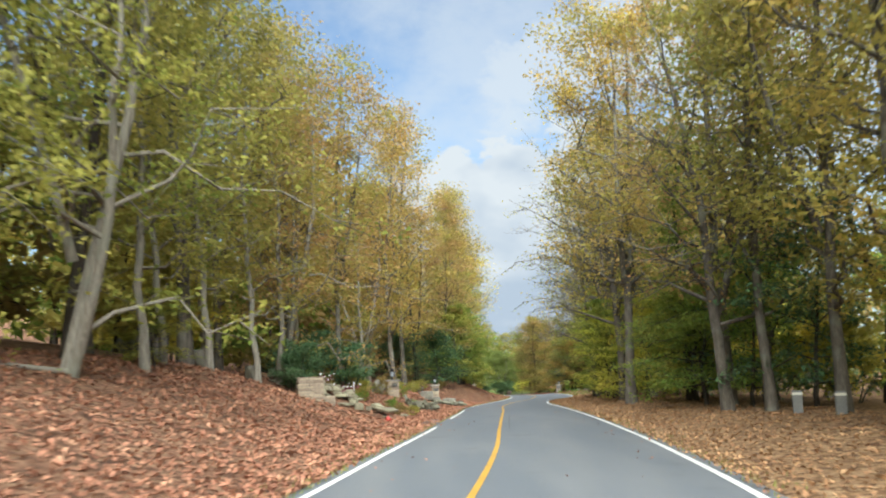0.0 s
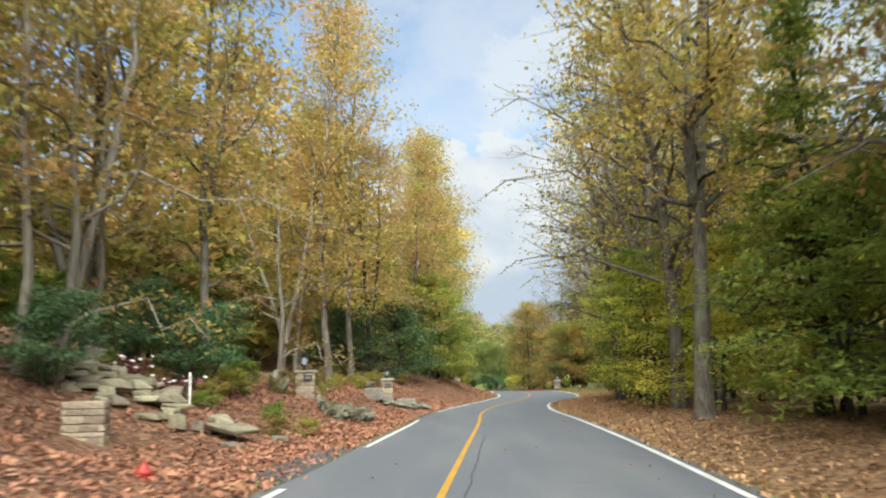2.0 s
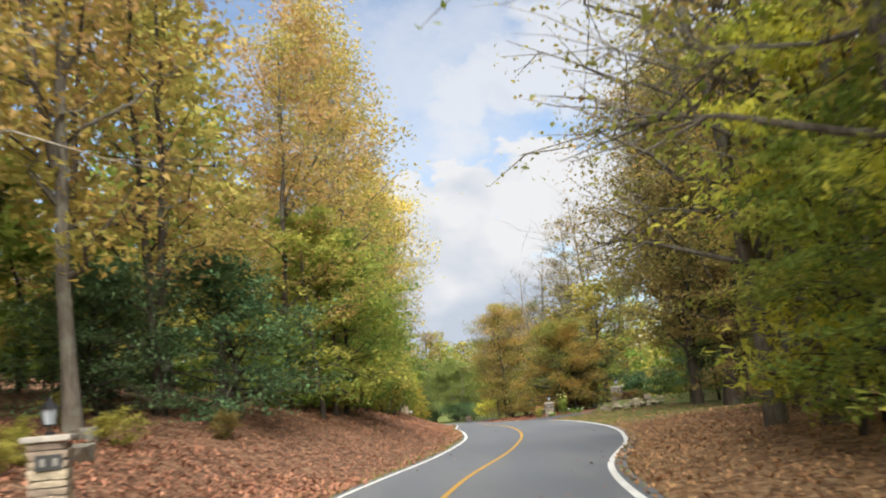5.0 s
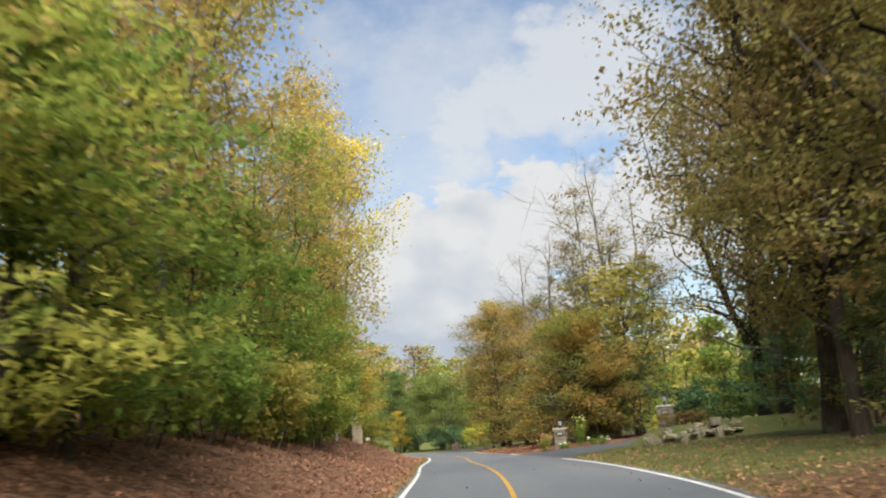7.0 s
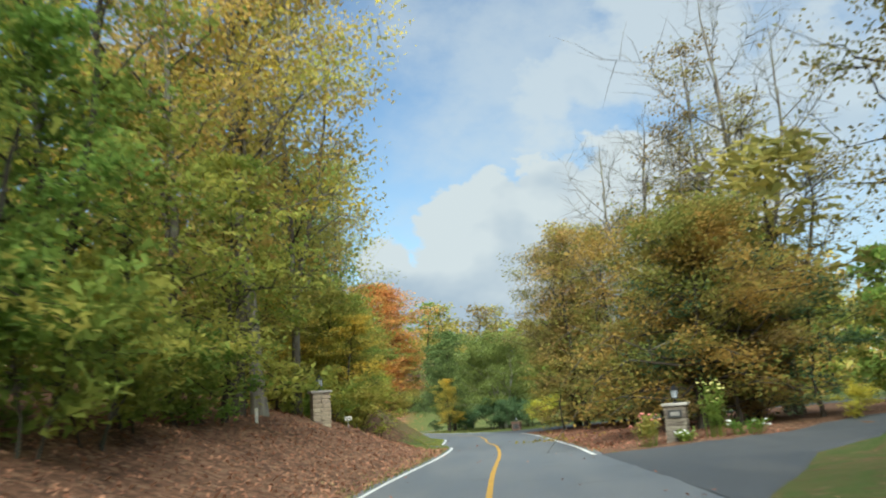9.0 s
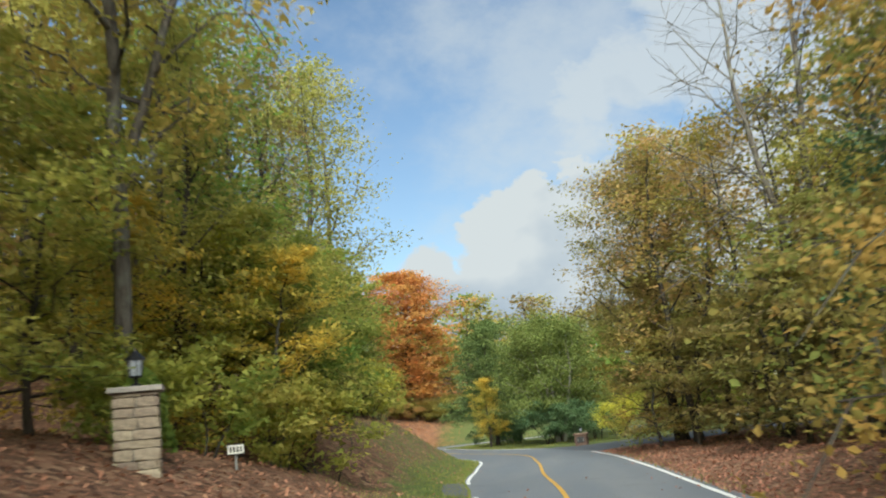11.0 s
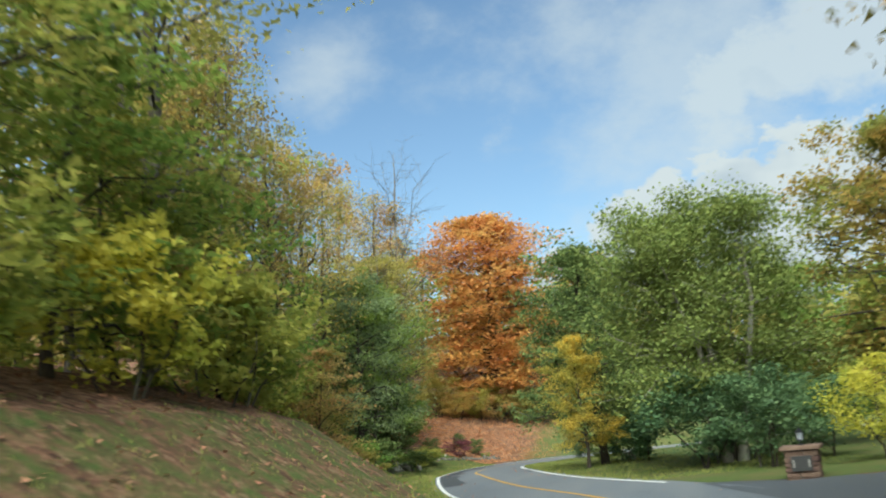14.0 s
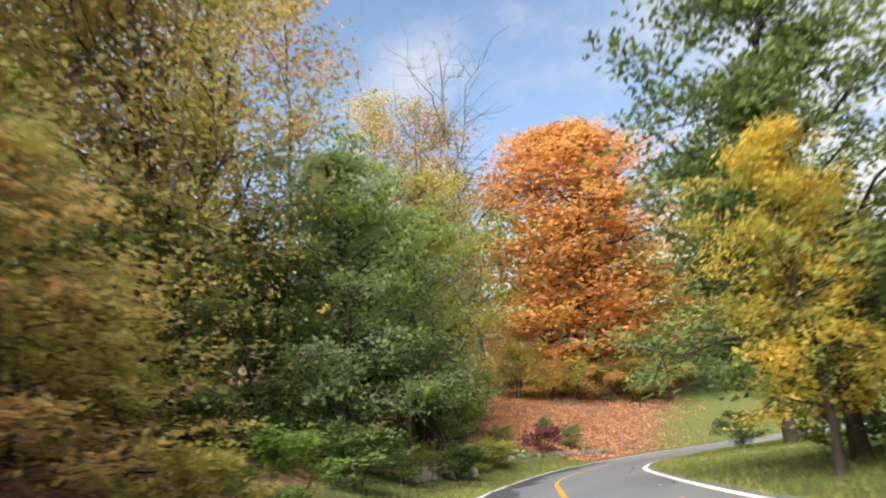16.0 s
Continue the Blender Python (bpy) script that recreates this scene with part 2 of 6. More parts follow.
def ground_material():
    """Leaf litter over soil, giving way to mown grass where the attribute says so."""
    k = Nodes("ground_litter_and_grass", 0.95, 0.15)
    v = k.coords()
    cell = k.n("ShaderNodeTexVoronoi")
    cell.inputs["Scale"].default_value = 9.0
    cell.inputs["Randomness"].default_value = 1.0
    wob = k.noise(v, 14, 3)
    k.l(v, cell.inputs["Vector"])
    sep = k.n("ShaderNodeSeparateColor")
    k.l(cell.outputs["Color"], sep.inputs["Color"])
    litter = k.ramp(sep.outputs["Red"], [(0.0, (0.052, 0.029, 0.021)), (0.3, (0.128, 0.066, 0.042)), (0.6, (0.205, 0.106, 0.066)), (0.85, (0.272, 0.152, 0.094)), (1.0, (0.33, 0.215, 0.135))])
    litter = k.mix(k.step(wob, 0.35, 0.75), litter, k.mix(0.55, litter, (0.05, 0.03, 0.02)))
    litter = k.mix(k.step(k.noise(v, 0.35, 5), 0.42, 0.72), litter, k.mix(0.5, litter, (0.16, 0.09, 0.055)))
    tan = k.ramp(sep.outputs["Green"], [(0.0, (0.065, 0.036, 0.022)), (0.3, (0.168, 0.096, 0.05)), (0.6, (0.25, 0.15, 0.078)), (0.85, (0.315, 0.20, 0.105)), (1.0, (0.37, 0.26, 0.15))])
    kind = k.n("ShaderNodeAttribute")
    kind.attribute_name = "tan"
    litter = k.mix(kind.outputs["Fac"], litter, tan)
    g = k.noise(v, 30, 6, 0.7)
    grass = k.ramp(g, [(0.25, (0.03, 0.048, 0.014)), (0.5, (0.07, 0.098, 0.027)), (0.75, (0.135, 0.155, 0.046))])
    grass = k.mix(k.step(k.noise(v, 0.9, 6, 0.65), 0.42, 0.66), grass, k.mix(0.6, grass, (0.13, 0.10, 0.045)))
    at = k.n("ShaderNodeAttribute")
    at.attribute_name = "grass"
    add = k.n("ShaderNodeMath")
    add.operation = "ADD"
    k.l(at.outputs["Fac"], add.inputs[0])
    k.l(k.value(k.noise(v, 2.2, 6, 0.65), -0.55, 0.55), add.inputs[1])
    k.color(k.mix(k.step(add.outputs[0], 0.38, 0.62), litter, grass))
    k.bump(k.mix(0.5, cell.outputs["Distance"], g), 0.9, 0.05)
    return k.mat


def asphalt_material(name="asphalt", base=0.126):
    k = Nodes(name, 0.72, 0.35)
    v = k.coords()
    grain = k.noise(v, 160, 4, 0.7)
    col = k.ramp(grain, [(0.25, (base * 0.66, base * 0.72, base * 0.80)), (0.75, (base * 1.20, base * 1.32, base * 1.50))])
    wide = k.noise(k.coords((1, 0.12, 1)), 1.1, 5)
    col = k.mix(k.step(wide, 0.4, 0.7), col, k.mix(0.45, col, (base * 1.5, base * 1.5, base * 1.5)))
    stain = k.step(k.noise(v, 0.7, 6, 0.7), 0.58, 0.75)
    col = k.mix(stain, col, k.mix(0.4, col, (base * 0.45, base * 0.45, base * 0.47)))
    k.color(col)
    k.l(k.value(wide, 0.6, 0.82), k.bsdf.inputs["Roughness"])
    k.bump(grain, 0.35, 0.006)
    return k.mat


def paint_material(name, col, worn):
    k = Nodes(name, 0.6, 0.4)
    v = k.coords()
    wear = k.step(k.noise(v, 9, 7, 0.7), 0.62, 0.74)
    c = k.mix(k.step(k.noise(v, 1.2, 4), 0.35, 0.7), col, tuple(q * 0.8 for q in col))
    k.color(k.mix(wear, c, worn))
    return k.mat


def stone_material(name, a, b, c, moss=0.25):
    k = Nodes(name, 0.88, 0.3)
    v = k.coords()
    info = k.n("ShaderNodeObjectInfo")
    big = k.noise(v, 3.0, 6, 0.6)
    col = k.ramp(big, [(0.3, a), (0.55, b), (0.75, c)])
    hsv = k.n("ShaderNodeHueSaturation")
    k.l(col, hsv.inputs["Color"])
    k.l(k.value(info.outputs["Random"], 0.65, 1.25), hsv.inputs["Value"])
    k.l(k.value(info.outputs["Random"], 0.485, 0.515), hsv.inputs["Hue"])
    m = k.step(k.noise(v, 1.7, 5), 0.55, 0.7)
    mf = k.n("ShaderNodeMath")
    mf.operation = "MULTIPLY"
    mf.inputs[1].default_value = moss
    k.l(m, mf.inputs[0])
    fine = k.noise(v, 28, 5, 0.65)
    k.color(k.mix(mf.outputs[0], k.mix(k.step(fine, 0.35, 0.7), hsv.outputs["Color"], k.mix(0.35, hsv.outputs["Color"], (0.05, 0.045, 0.04))), (0.10, 0.13, 0.06)))
    k.bump(fine, 0.6, 0.02)
    return k.mat


GROUND = ground_material()
ASPHALT = asphalt_material()
ASPHALT_DARK = asphalt_material("asphalt_driveway", 0.07)
WHITE_PAINT = paint_material("road_paint_white", (0.68, 0.68, 0.66), (0.16, 0.16, 0.16))
YELLOW_PAINT = paint_material("road_paint_yellow", (0.50, 0.28, 0.035), (0.16, 0.13, 0.08))
STONE_GREY = stone_material("field_stone_grey", (0.11, 0.10, 0.085), (0.22, 0.205, 0.17), (0.35, 0.325, 0.27), 0.4)
STONE_LEDGE = stone_material("ledge_stone_mossy", (0.15, 0.13, 0.085), (0.27, 0.24, 0.165), (0.40, 0.36, 0.26), 0.35)
STONE_TAN = stone_material("ledge_stone_tan", (0.25, 0.20, 0.15), (0.40, 0.32, 0.235), (0.52, 0.43, 0.32), 0.12)
# reddish brown, darkened in the colour itself for the shade on the low pier
STONE_BRICK_SHADE = stone_material("brick_brown_shade", (0.085, 0.05, 0.038), (0.145, 0.085, 0.065), (0.20, 0.125, 0.095), 0.1)
STONE_BROWN = stone_material("stone_brown", (0.12, 0.10, 0.08), (0.20, 0.168, 0.132), (0.27, 0.225, 0.175), 0.25)
STONE_MOSS = stone_material("field_stone_mossy", (0.085, 0.08, 0.055), (0.19, 0.18, 0.13), (0.34, 0.325, 0.26), 0.45)
CAP_STONE = stone_material("cap_stone", (0.24, 0.22, 0.19), (0.36, 0.33, 0.29), (0.45, 0.42, 0.37), 0.2)


def plain_material(name, col, rough=0.5, metal=0.0):
    k = Nodes(name, rough, 0.4)
    v = k.coords()
    k.color(k.mix(k.step(k.noise(v, 18, 5), 0.4, 0.7), col, tuple(q * 0.72 for q in col)))
    k.bsdf.inputs["Metallic"].default_value = metal
    return k.mat


BLACK_METAL = plain_material("black_metal", (0.02, 0.02, 0.022), 0.45, 0.6)
LAMP_GLASS = plain_material("lamp_glass_milky", (0.34, 0.37, 0.40), 0.25)
WHITE_PLASTIC = plain_material("white_plastic", (0.78, 0.78, 0.76), 0.45)
RED_PAINT = plain_material("red_paint", (0.36, 0.04, 0.03), 0.45)
SIGN_CREAM = plain_material("sign_cream", (0.70, 0.68, 0.58), 0.5)
SIGN_DARK = plain_material("sign_dark", (0.03, 0.03, 0.03), 0.5)
GREY_POST = plain_material("grey_post", (0.20, 0.20, 0.19), 0.8)
MORTAR = plain_material("mortar", (0.20, 0.18, 0.15), 0.95)
FLOWER_WHITE = plain_material("flower_white", (0.80, 0.80, 0.76), 0.6)
FLOWER_PINK = plain_material("flower_pink", (0.62, 0.22, 0.18), 0.6)
FLOWER_YELLOW = plain_material("flower_yellow", (0.75, 0.70, 0.25), 0.6)


# ---- mesh helpers ----
def mesh_of(name, verts, faces, mat, smooth=False):
    me = bpy.data.meshes.new(name)
    me.from_pydata(verts, [], faces)
    for m in mat if isinstance(mat, (list, tuple)) else [mat]:
        me.materials.append(m)
    if smooth:
        me.polygons.foreach_set("use_smooth", [True] * len(me.polygons))
    me.update()
    return me


def part_mesh(name, me, parent=None, label="", m=None):
    ob = new(name, me)
    if parent is not None:
        ob.parent = parent
    if m is not None:
        ob.matrix_basis = m
    if label:
        ob["label"] = label
    return ob


def part(name, bm, material, parent=None, label="", m=None, smooth=False):
    me = bpy.data.meshes.new(name)
    bm.to_mesh(me)
    bm.free()
    me.materials.append(material)
    if smooth:
        me.polygons.foreach_set("use_smooth", [True] * len(me.polygons))
    return part_mesh(name, me, parent, label, m)


def thing(name, m, label, category, group="", kind=""):
    ob = new(name)
    ob.empty_display_size = 0.2
    ob.matrix_basis = m
    return tagged(ob, label, category, group, kind)


class Geo:
    def __init__(self):
        self.v, self.f = [], []

    def tube(self, pts, radii, sides=6, cap=True):
        pts = [Vector(p) for p in pts]
        base = len(self.v)
        for i, p in enumerate(pts):
            d = (pts[min(i + 1, len(pts) - 1)] - pts[max(i - 1, 0)])
            d = d.normalized() if d.length > 1e-6 else Vector((0, 0, 1))
            a = d.orthogonal().normalized() if abs(d.z) < 0.9 else Vector((1, 0, 0)).cross(d).normalized()
            b = d.cross(a)
            for s in range(sides):
                w = 2 * math.pi * s / sides
                self.v.append(tuple(p + (a * math.cos(w) + b * math.sin(w)) * radii[i]))
        for i in range(len(pts) - 1):
            for s in range(sides):
                q, r = base + i * sides, (s + 1) % sides
                self.f.append((q + s, q + r, q + sides + r, q + sides + s))
        if cap:
            self.f.append(tuple(base + (len(pts) - 1) * sides + s for s in range(sides)))

    def mesh(self, name, mat, smooth=True):
        return mesh_of(name, self.v, self.f, mat, smooth)


def leaf_cards(rng, centres, size, droop=0.35, flat=0.55, aspect=0.66, simple=False):
    """Folded leaf shapes round the given places: vertices and faces."""
    n = len(centres)
    c = np.asarray(centres, float)
    az = rng.uniform(0, 2 * np.pi, n)
    el = rng.normal(-droop * 0.6, 0.45, n)
    ax = np.stack([np.cos(az) * np.cos(el), np.sin(az) * np.cos(el), np.sin(el)], 1)
    up = rng.normal(0, 1, (n, 3)) * (1 - flat) + np.array([0, 0, 1.0]) * flat
    side = np.cross(ax, up)
    side /= np.maximum(np.linalg.norm(side, axis=1, keepdims=True), 1e-6)
    nor = np.cross(side, ax)
    s = size * rng.uniform(0.65, 1.3, n)[:, None]
    if simple:
        tail = c - ax * s * 0.5
        verts = np.stack([tail + side * s * aspect * 0.5, tail - side * s * aspect * 0.5, c + ax * s * 0.6], 1).reshape(-1, 3)
        return verts, np.arange(n * 3).reshape(-1, 3)
    fold = nor * s * 0.12
    tip, tail = c + ax * s * 0.5, c - ax * s * 0.5
    l = c + side * s * aspect * 0.5 + fold
    r = c - side * s * aspect * 0.5 + fold
    verts = np.stack([tail, r, tip, l], 1).reshape(-1, 3)
    idx = np.arange(n)[:, None] * 4
    faces = np.concatenate([idx + [0, 1, 2], idx + [0, 2, 3]], 1).reshape(-1, 3)
    return verts, faces


def fast_mesh(name, verts, faces, mat):
    me = bpy.data.meshes.new(name)
    nv, nf = len(verts), len(faces)
    me.vertices.add(nv)
    me.vertices.foreach_set("co", np.asarray(verts, np.float32).ravel())
    me.loops.add(nf * 3)
    me.loops.foreach_set("vertex_index", np.asarray(faces, np.int32).ravel())
    me.polygons.add(nf)
    me.polygons.foreach_set("loop_start", np.arange(0, nf * 3, 3, dtype=np.int32))
    me.materials.append(mat)
    me.update(calc_edges=True)
    return me


# ---- the lie of the land ----
STEP = 10.0
XC = [-1.3, 0.03, 0.98, 1.62, 2.27, 2.94, 3.52, 4.81, 6.83, 8.33, 9.1, 9.45, 9.56, 9.77, 9.64, 9.22, 8.94, 7.98, 4, 0.83, -1.53, -1.7, 1.6, 11, 23, 35, 47, 59, 71]
ZR = [-1.46, -1.438, -1.44, -1.475, -1.507, -1.52, -1.545, -1.57, -1.567, -1.547, -1.55, -1.643, -1.79, -1.89, -2.06, -2.308, -2.462, -2.572, -2.647, -2.755, -3.01, -3.2, -3.33, -3.45, -3.5, -3.45, -3.35, -3.2, -3]
WL = [2.13, 2.166, 2.276, 2.174, 2.2, 2.214, 2.184, 2.206, 2.184, 2.262, 2.458, 2.476, 2.374, 1.966, 1.876, 2.416, 2.542, 2.328, 2.112, 1.842, 1.76, 2.1, 2.2, 2.3, 2.3, 2.3, 2.3, 2.3, 2.3]
WR = [3.39, 3.494, 3.544, 3.658, 3.562, 3.206, 2.86, 2.754, 3.278, 3.476, 3.058, 2.656, 2.612, 2.594, 2.752, 3.16, 2.854, 2.24, 1.962, 2.028, 2.38, 2.7, 2.8, 3, 3, 3, 3, 3, 3]
BK = [0.005, -0.001, -0.004, 0.001, 0.01, 0.022, 0.035, 0.032, 0.014, 0.01, 0.028, 0.041, 0.029, 0.002, -0.009, 0.008, 0.034, 0.044, 0.033, 0.024, 0.03, 0, 0, 0, 0, 0, 0, 0, 0]
Y_END = STEP * (len(XC) - 1)


def along(table, y):
    """A smooth curve through the table at the distance y along the valley; straight on before its start."""
    if y < 0:
        return table[0] + (table[1] - table[0]) / STEP * y if table is XC else table[0]
    y = min(y, Y_END - 0.01)
    i = int(y / STEP)
    s = y / STEP - i
    k = len(table) - 1
    a, b, c, d = table[max(i - 1, 0)], table[i], table[min(i + 1, k)], table[min(i + 2, k)]
    return 0.5 * (2 * b + (c - a) * s + (2 * a - 5 * b + 4 * c - d) * s * s + (3 * b - a - 3 * c + d) * s ** 3)


def stretch(y):
    """How much wider the road is measured across x where it runs aslant."""
    d = (along(XC, y + 0.5) - along(XC, y - 0.5))
    return math.sqrt(1 + d * d)


def ramp_value(pts, d):
    if d <= pts[0][0]:
        return pts[0][1]
    for (a, p), (b, q) in zip(pts, pts[1:]):
        if d <= b:
            s = (d - a) / (b - a)
            return p + (q - p) * s
    return pts[-1][1]


def blend_profiles(table, y, d):
    """Profiles across the verge, keyed along y and blended between."""
    if y <= table[0][0]:
        return ramp_value(table[0][1], d)
    for (ya, pa), (yb, pb) in zip(table, table[1:]):
        if y <= yb:
            s = (y - ya) / (yb - ya)
            s = s * s * (3 - 2 * s)
            return ramp_value(pa, d) * (1 - s) + ramp_value(pb, d) * s
    return ramp_value(table[-1][1], d)


BANK = [(0, 0), (1, 0.12), (2.5, 0.5), (4, 1.05), (7, 2.05), (11, 2.9), (20, 4.0), (45, 6.5), (120, 16)]
DIP = [(0, 0), (1, 0.03), (2.3, 0.08), (4.4, 0.28), (6, 1.0), (8, 1.9), (11, 2.6), (20, 3.6), (45, 6.0), (120, 16)]
LOW = [(0, 0), (1, 0.03), (2.3, 0.14), (4, 0.85), (7, 1.8), (11, 2.6), (20, 3.6), (45, 6.0), (120, 16)]
GATE = [(0, 0), (1, 0.03), (2.6, 0.26), (3.3, 0.72), (4, 0.95), (7, 1.5), (11, 2.2), (20, 3.2), (45, 6.0), (120, 16)]
BANK2 = [(0, 0), (0.8, 0.06), (2.2, 0.5), (4.9, 1.6), (7, 2.1), (11, 2.7), (20, 3.8), (45, 6.5), (120, 17)]
STEEP = [(0, 0), (0.9, 0.08), (2.2, 0.9), (4.0, 2.25), (7, 3.3), (11, 4.0), (20, 5.0), (45, 9.0), (120, 20)]
GARDEN = [(0, 0), (1.5, 0.1), (3, 0.5), (5, 1.3), (8, 2.2), (11, 3.0), (20, 5.0), (45, 10.0), (120, 22)]
SLOPE = [(0, 0), (1.0, 0.12), (3, 0.8), (6, 2.1), (9, 3.4), (14, 4.6), (30, 7.5), (45, 11.0), (120, 24)]
LEFT = [(31, BANK), (35.5, DIP), (38, DIP), (40.5, LOW), (46, LOW), (56, GATE), (68, GATE), (82, BANK2), (134, BANK2), (141, GATE), (146, STEEP), (169, STEEP), (182, GARDEN), (208, GARDEN), (218, SLOPE)]
FLAT = [(0, 0), (1, 0.05), (3, 0.28), (6, 0.45), (12, 0.6), (25, 0.5), (45, 0.2), (120, 2)]
KNOLL = [(0, 0), (1, 0.08), (3, 0.2), (5.5, 0.3), (9, 0.36), (14, 0.32), (25, 0.3), (45, 0.5), (120, 3)]
LEVEL = [(0, 0), (1, 0.02), (3, 0.08), (6, 0.18), (12, 0.35), (25, 0.6), (45, 1.0), (120, 6)]
RIGHT = [(60, FLAT), (84, FLAT), (96, KNOLL), (109, KNOLL), (114, LEVEL), (124, LEVEL), (134, FLAT), (158, FLAT), (164, LEVEL), (230, LEVEL), (250, FLAT)]


def land(x, y):
    """Height of the ground, the road's bed included."""
    u = x - along(XC, y)
    st = stretch(y)
    zr, b = along(ZR, y), along(BK, y)
    wl, wr = along(WL, y) * st, along(WR, y) * st
    if u < -wl:
        d = (-wl - u) / st
        return zr - b * wl + blend_profiles(LEFT, y, d) + rough_ground(x, y) * min(1, d / 3)
    if u > wr:
        d = (u - wr) / st
        return zr + b * wr + blend_profiles(RIGHT, y, d) + rough_ground(x, y) * min(1, d / 3)
    return zr + b * u


def rough_ground(x, y):
    terrace = 0.0  # the raised bed behind the ledge by the gate
    if 114 < y < 132 and 15 < x < 40:
        a, b = max(0.0, min(1.0, y - 115.0)), max(0.0, min(1.0, x - (16.7 + (y - 116.7) * 0.66)))
        terrace = 0.66 * a * a * (3 - 2 * a) * b * b * (3 - 2 * b) * min(1.0, (132 - y) / 6)
    return terrace + 0.09 * noise.noise((x * 0.35, y * 0.35, 1.3)) + 0.04 * noise.noise((x * 1.1, y * 1.1, 7.0))


def left_of(y, d):
    """The x at d metres to the left of the left edge line."""
    return along(XC, y) - (along(WL, y) + d) * stretch(y)


def right_of(y, d):
    return along(XC, y) + (along(WR, y) + d) * stretch(y)


def on_land(x, y, turn=0.0, sink=0.0, scale=1.0):
    return Matrix.Translation((x, y, land(x, y) - sink)) @ pose(0, 0, 0, 0, 0, turn) @ Matrix.Scale(scale, 4)


DRIVE_LEFT = [(32.6, 40.5), (54.5, 63.0), (140.5, 147.5)]
DRIVE_RIGHT = [(109.0, 124.6), (163.5, 174.0)]


def grass_amount(x, y):
    u = x - along(XC, y)
    st = stretch(y)
    dl, dr = -u / st - along(WL, y), u / st - along(WR, y)
    g = 0.0
    if dl > -0.5:
        g = max(g, (0.75 - dl * 0.6) * 0.65)
        if 138 < y < 214:
            g = max(g, max((0.36 if y < 150 else 0.5) if dl < 5 else 0.0, 0.95 - max(0, dl - 0.8) * 0.4) if y < 176 else 1.15 - max(0, dl - 2.2) * 0.5)
        if y > 214:
            g = max(g * 0.6, min(1.1, max(0.0, 0.1 + (x + 4.2) * 0.2)))
    if dr > -0.5:
        g = max(g, (0.6 - dr * 0.6) * 0.6)
        if 84 < y < 126:
            g = max(g, min(1.0, (y - 84) / 10) * (0.62 if dr < 14 else 0.4))
        if y > 172:
            g = max(g, 1.1 if dr < 14 else 0.7)
    return max(0.0, min(1.0, g))


def tan_amount(x, y):
    """Paler leaves lie on the right-hand verge of the first stretch."""
    return max(0.0, min(0.85, (95 - y) / 20)) if x > along(XC, y) else 0.0


def build_ground():
    ys = [-400, -200, -100, -60] + [y for y in np.arange(-40, 280, 1.25)] + [300, 340, 420, 600, 1000, 2000]
    us_l = [0.0, 0.25, 0.6, 1.0, 1.5, 2.0, 2.6, 3.2, 4.0, 5.0, 6.2, 7.5, 9, 11, 14, 18, 25, 35, 50, 80, 140, 300, 900, 2500]
    verts, faces, grass, tan = [], [], [], []
    for y in ys:
        yc = max(-60, min(y, Y_END - 1))
        xc, st = along(XC, yc), stretch(yc)
        wl, wr = along(WL, yc) * st, along(WR, yc) * st
        row = [(xc - wl - u * st) for u in reversed(us_l)] + [xc - wl * 0.6, xc, xc + wr * 0.6] + [(xc + wr + u * st) for u in us_l]
        for x in row:
            inside = xc - wl - 0.3 * st < x < xc + wr + 0.3 * st
            z = land(x, yc) - (0.06 if inside else 0.0)
            if abs(x - xc) > 130:
                z += min(20.0, (abs(x - xc) - 130) * 0.04)
            verts.append((x, y, z))
            grass.append(grass_amount(x, yc))
            tan.append(tan_amount(x, yc))
    w = len(us_l) * 2 + 3
    for i in range(len(ys) - 1):
        for j in range(w - 1):
            a = i * w + j
            faces.append((a, a + 1, a + w + 1, a + w))
    me = mesh_of("ground", verts, faces, GROUND, True)
    at = me.attributes.new("grass", "FLOAT", "POINT")
    at.data.foreach_set("value", grass)
    me.attributes.new("tan", "FLOAT", "POINT").data.foreach_set("value", tan)
    return tagged(part_mesh("ground", me), "russet leaf litter and rough grass on sloping ground", "ground", kind="structure")


def strip(name, y0, y1, edge_a, edge_b, lift, mat, step=1.0, label="", kind="structure", cat="road"):
    """A band that follows the road between two offsets from its centre line (functions of y, metres across)."""
    verts, faces = [], []
    n = max(2, int((y1 - y0) / step) + 1)
    cols = 6 if edge_b(y0) - edge_a(y0) > 1 else 1
    for i in range(n):
        y = y0 + (y1 - y0) * i / (n - 1)
        dx = along(XC, y + 0.5) - along(XC, y - 0.5)
        nn = math.sqrt(1 + dx * dx)
        for c in range(cols + 1):
            o = edge_a(y) + (edge_b(y) - edge_a(y)) * c / cols
            yy = y - o * dx / nn
            verts.append((along(XC, y) + o / nn, yy, along(ZR, y) + along(BK, y) * o + lift))
    for i in range(n - 1):
        for c in range(cols):
            a = i * (cols + 1) + c
            faces.append((a, a + 1, a + cols + 2, a + cols + 1))
    return tagged(part_mesh(name, mesh_of(name, verts, faces, mat, True)), label, cat, kind=kind)


build_ground()
strip("road", -55, 277, lambda y: -along(WL, y) - 0.28, lambda y: along(WR, y) + 0.28, 0.0, ASPHALT, 1.0, "worn grey asphalt country road with two narrow lanes", cat="road")
strip("yellow_line", -50, 276, lambda y: -0.052, lambda y: 0.052, 0.006, YELLOW_PAINT, 0.8, "solid yellow centre line painted on the asphalt", cat="road marking")


def runs(gaps, a, b):
    out, s = [], a
    for g0, g1 in gaps:
        out.append((s, g0))
        s = g1
    out.append((s, b))
    return out


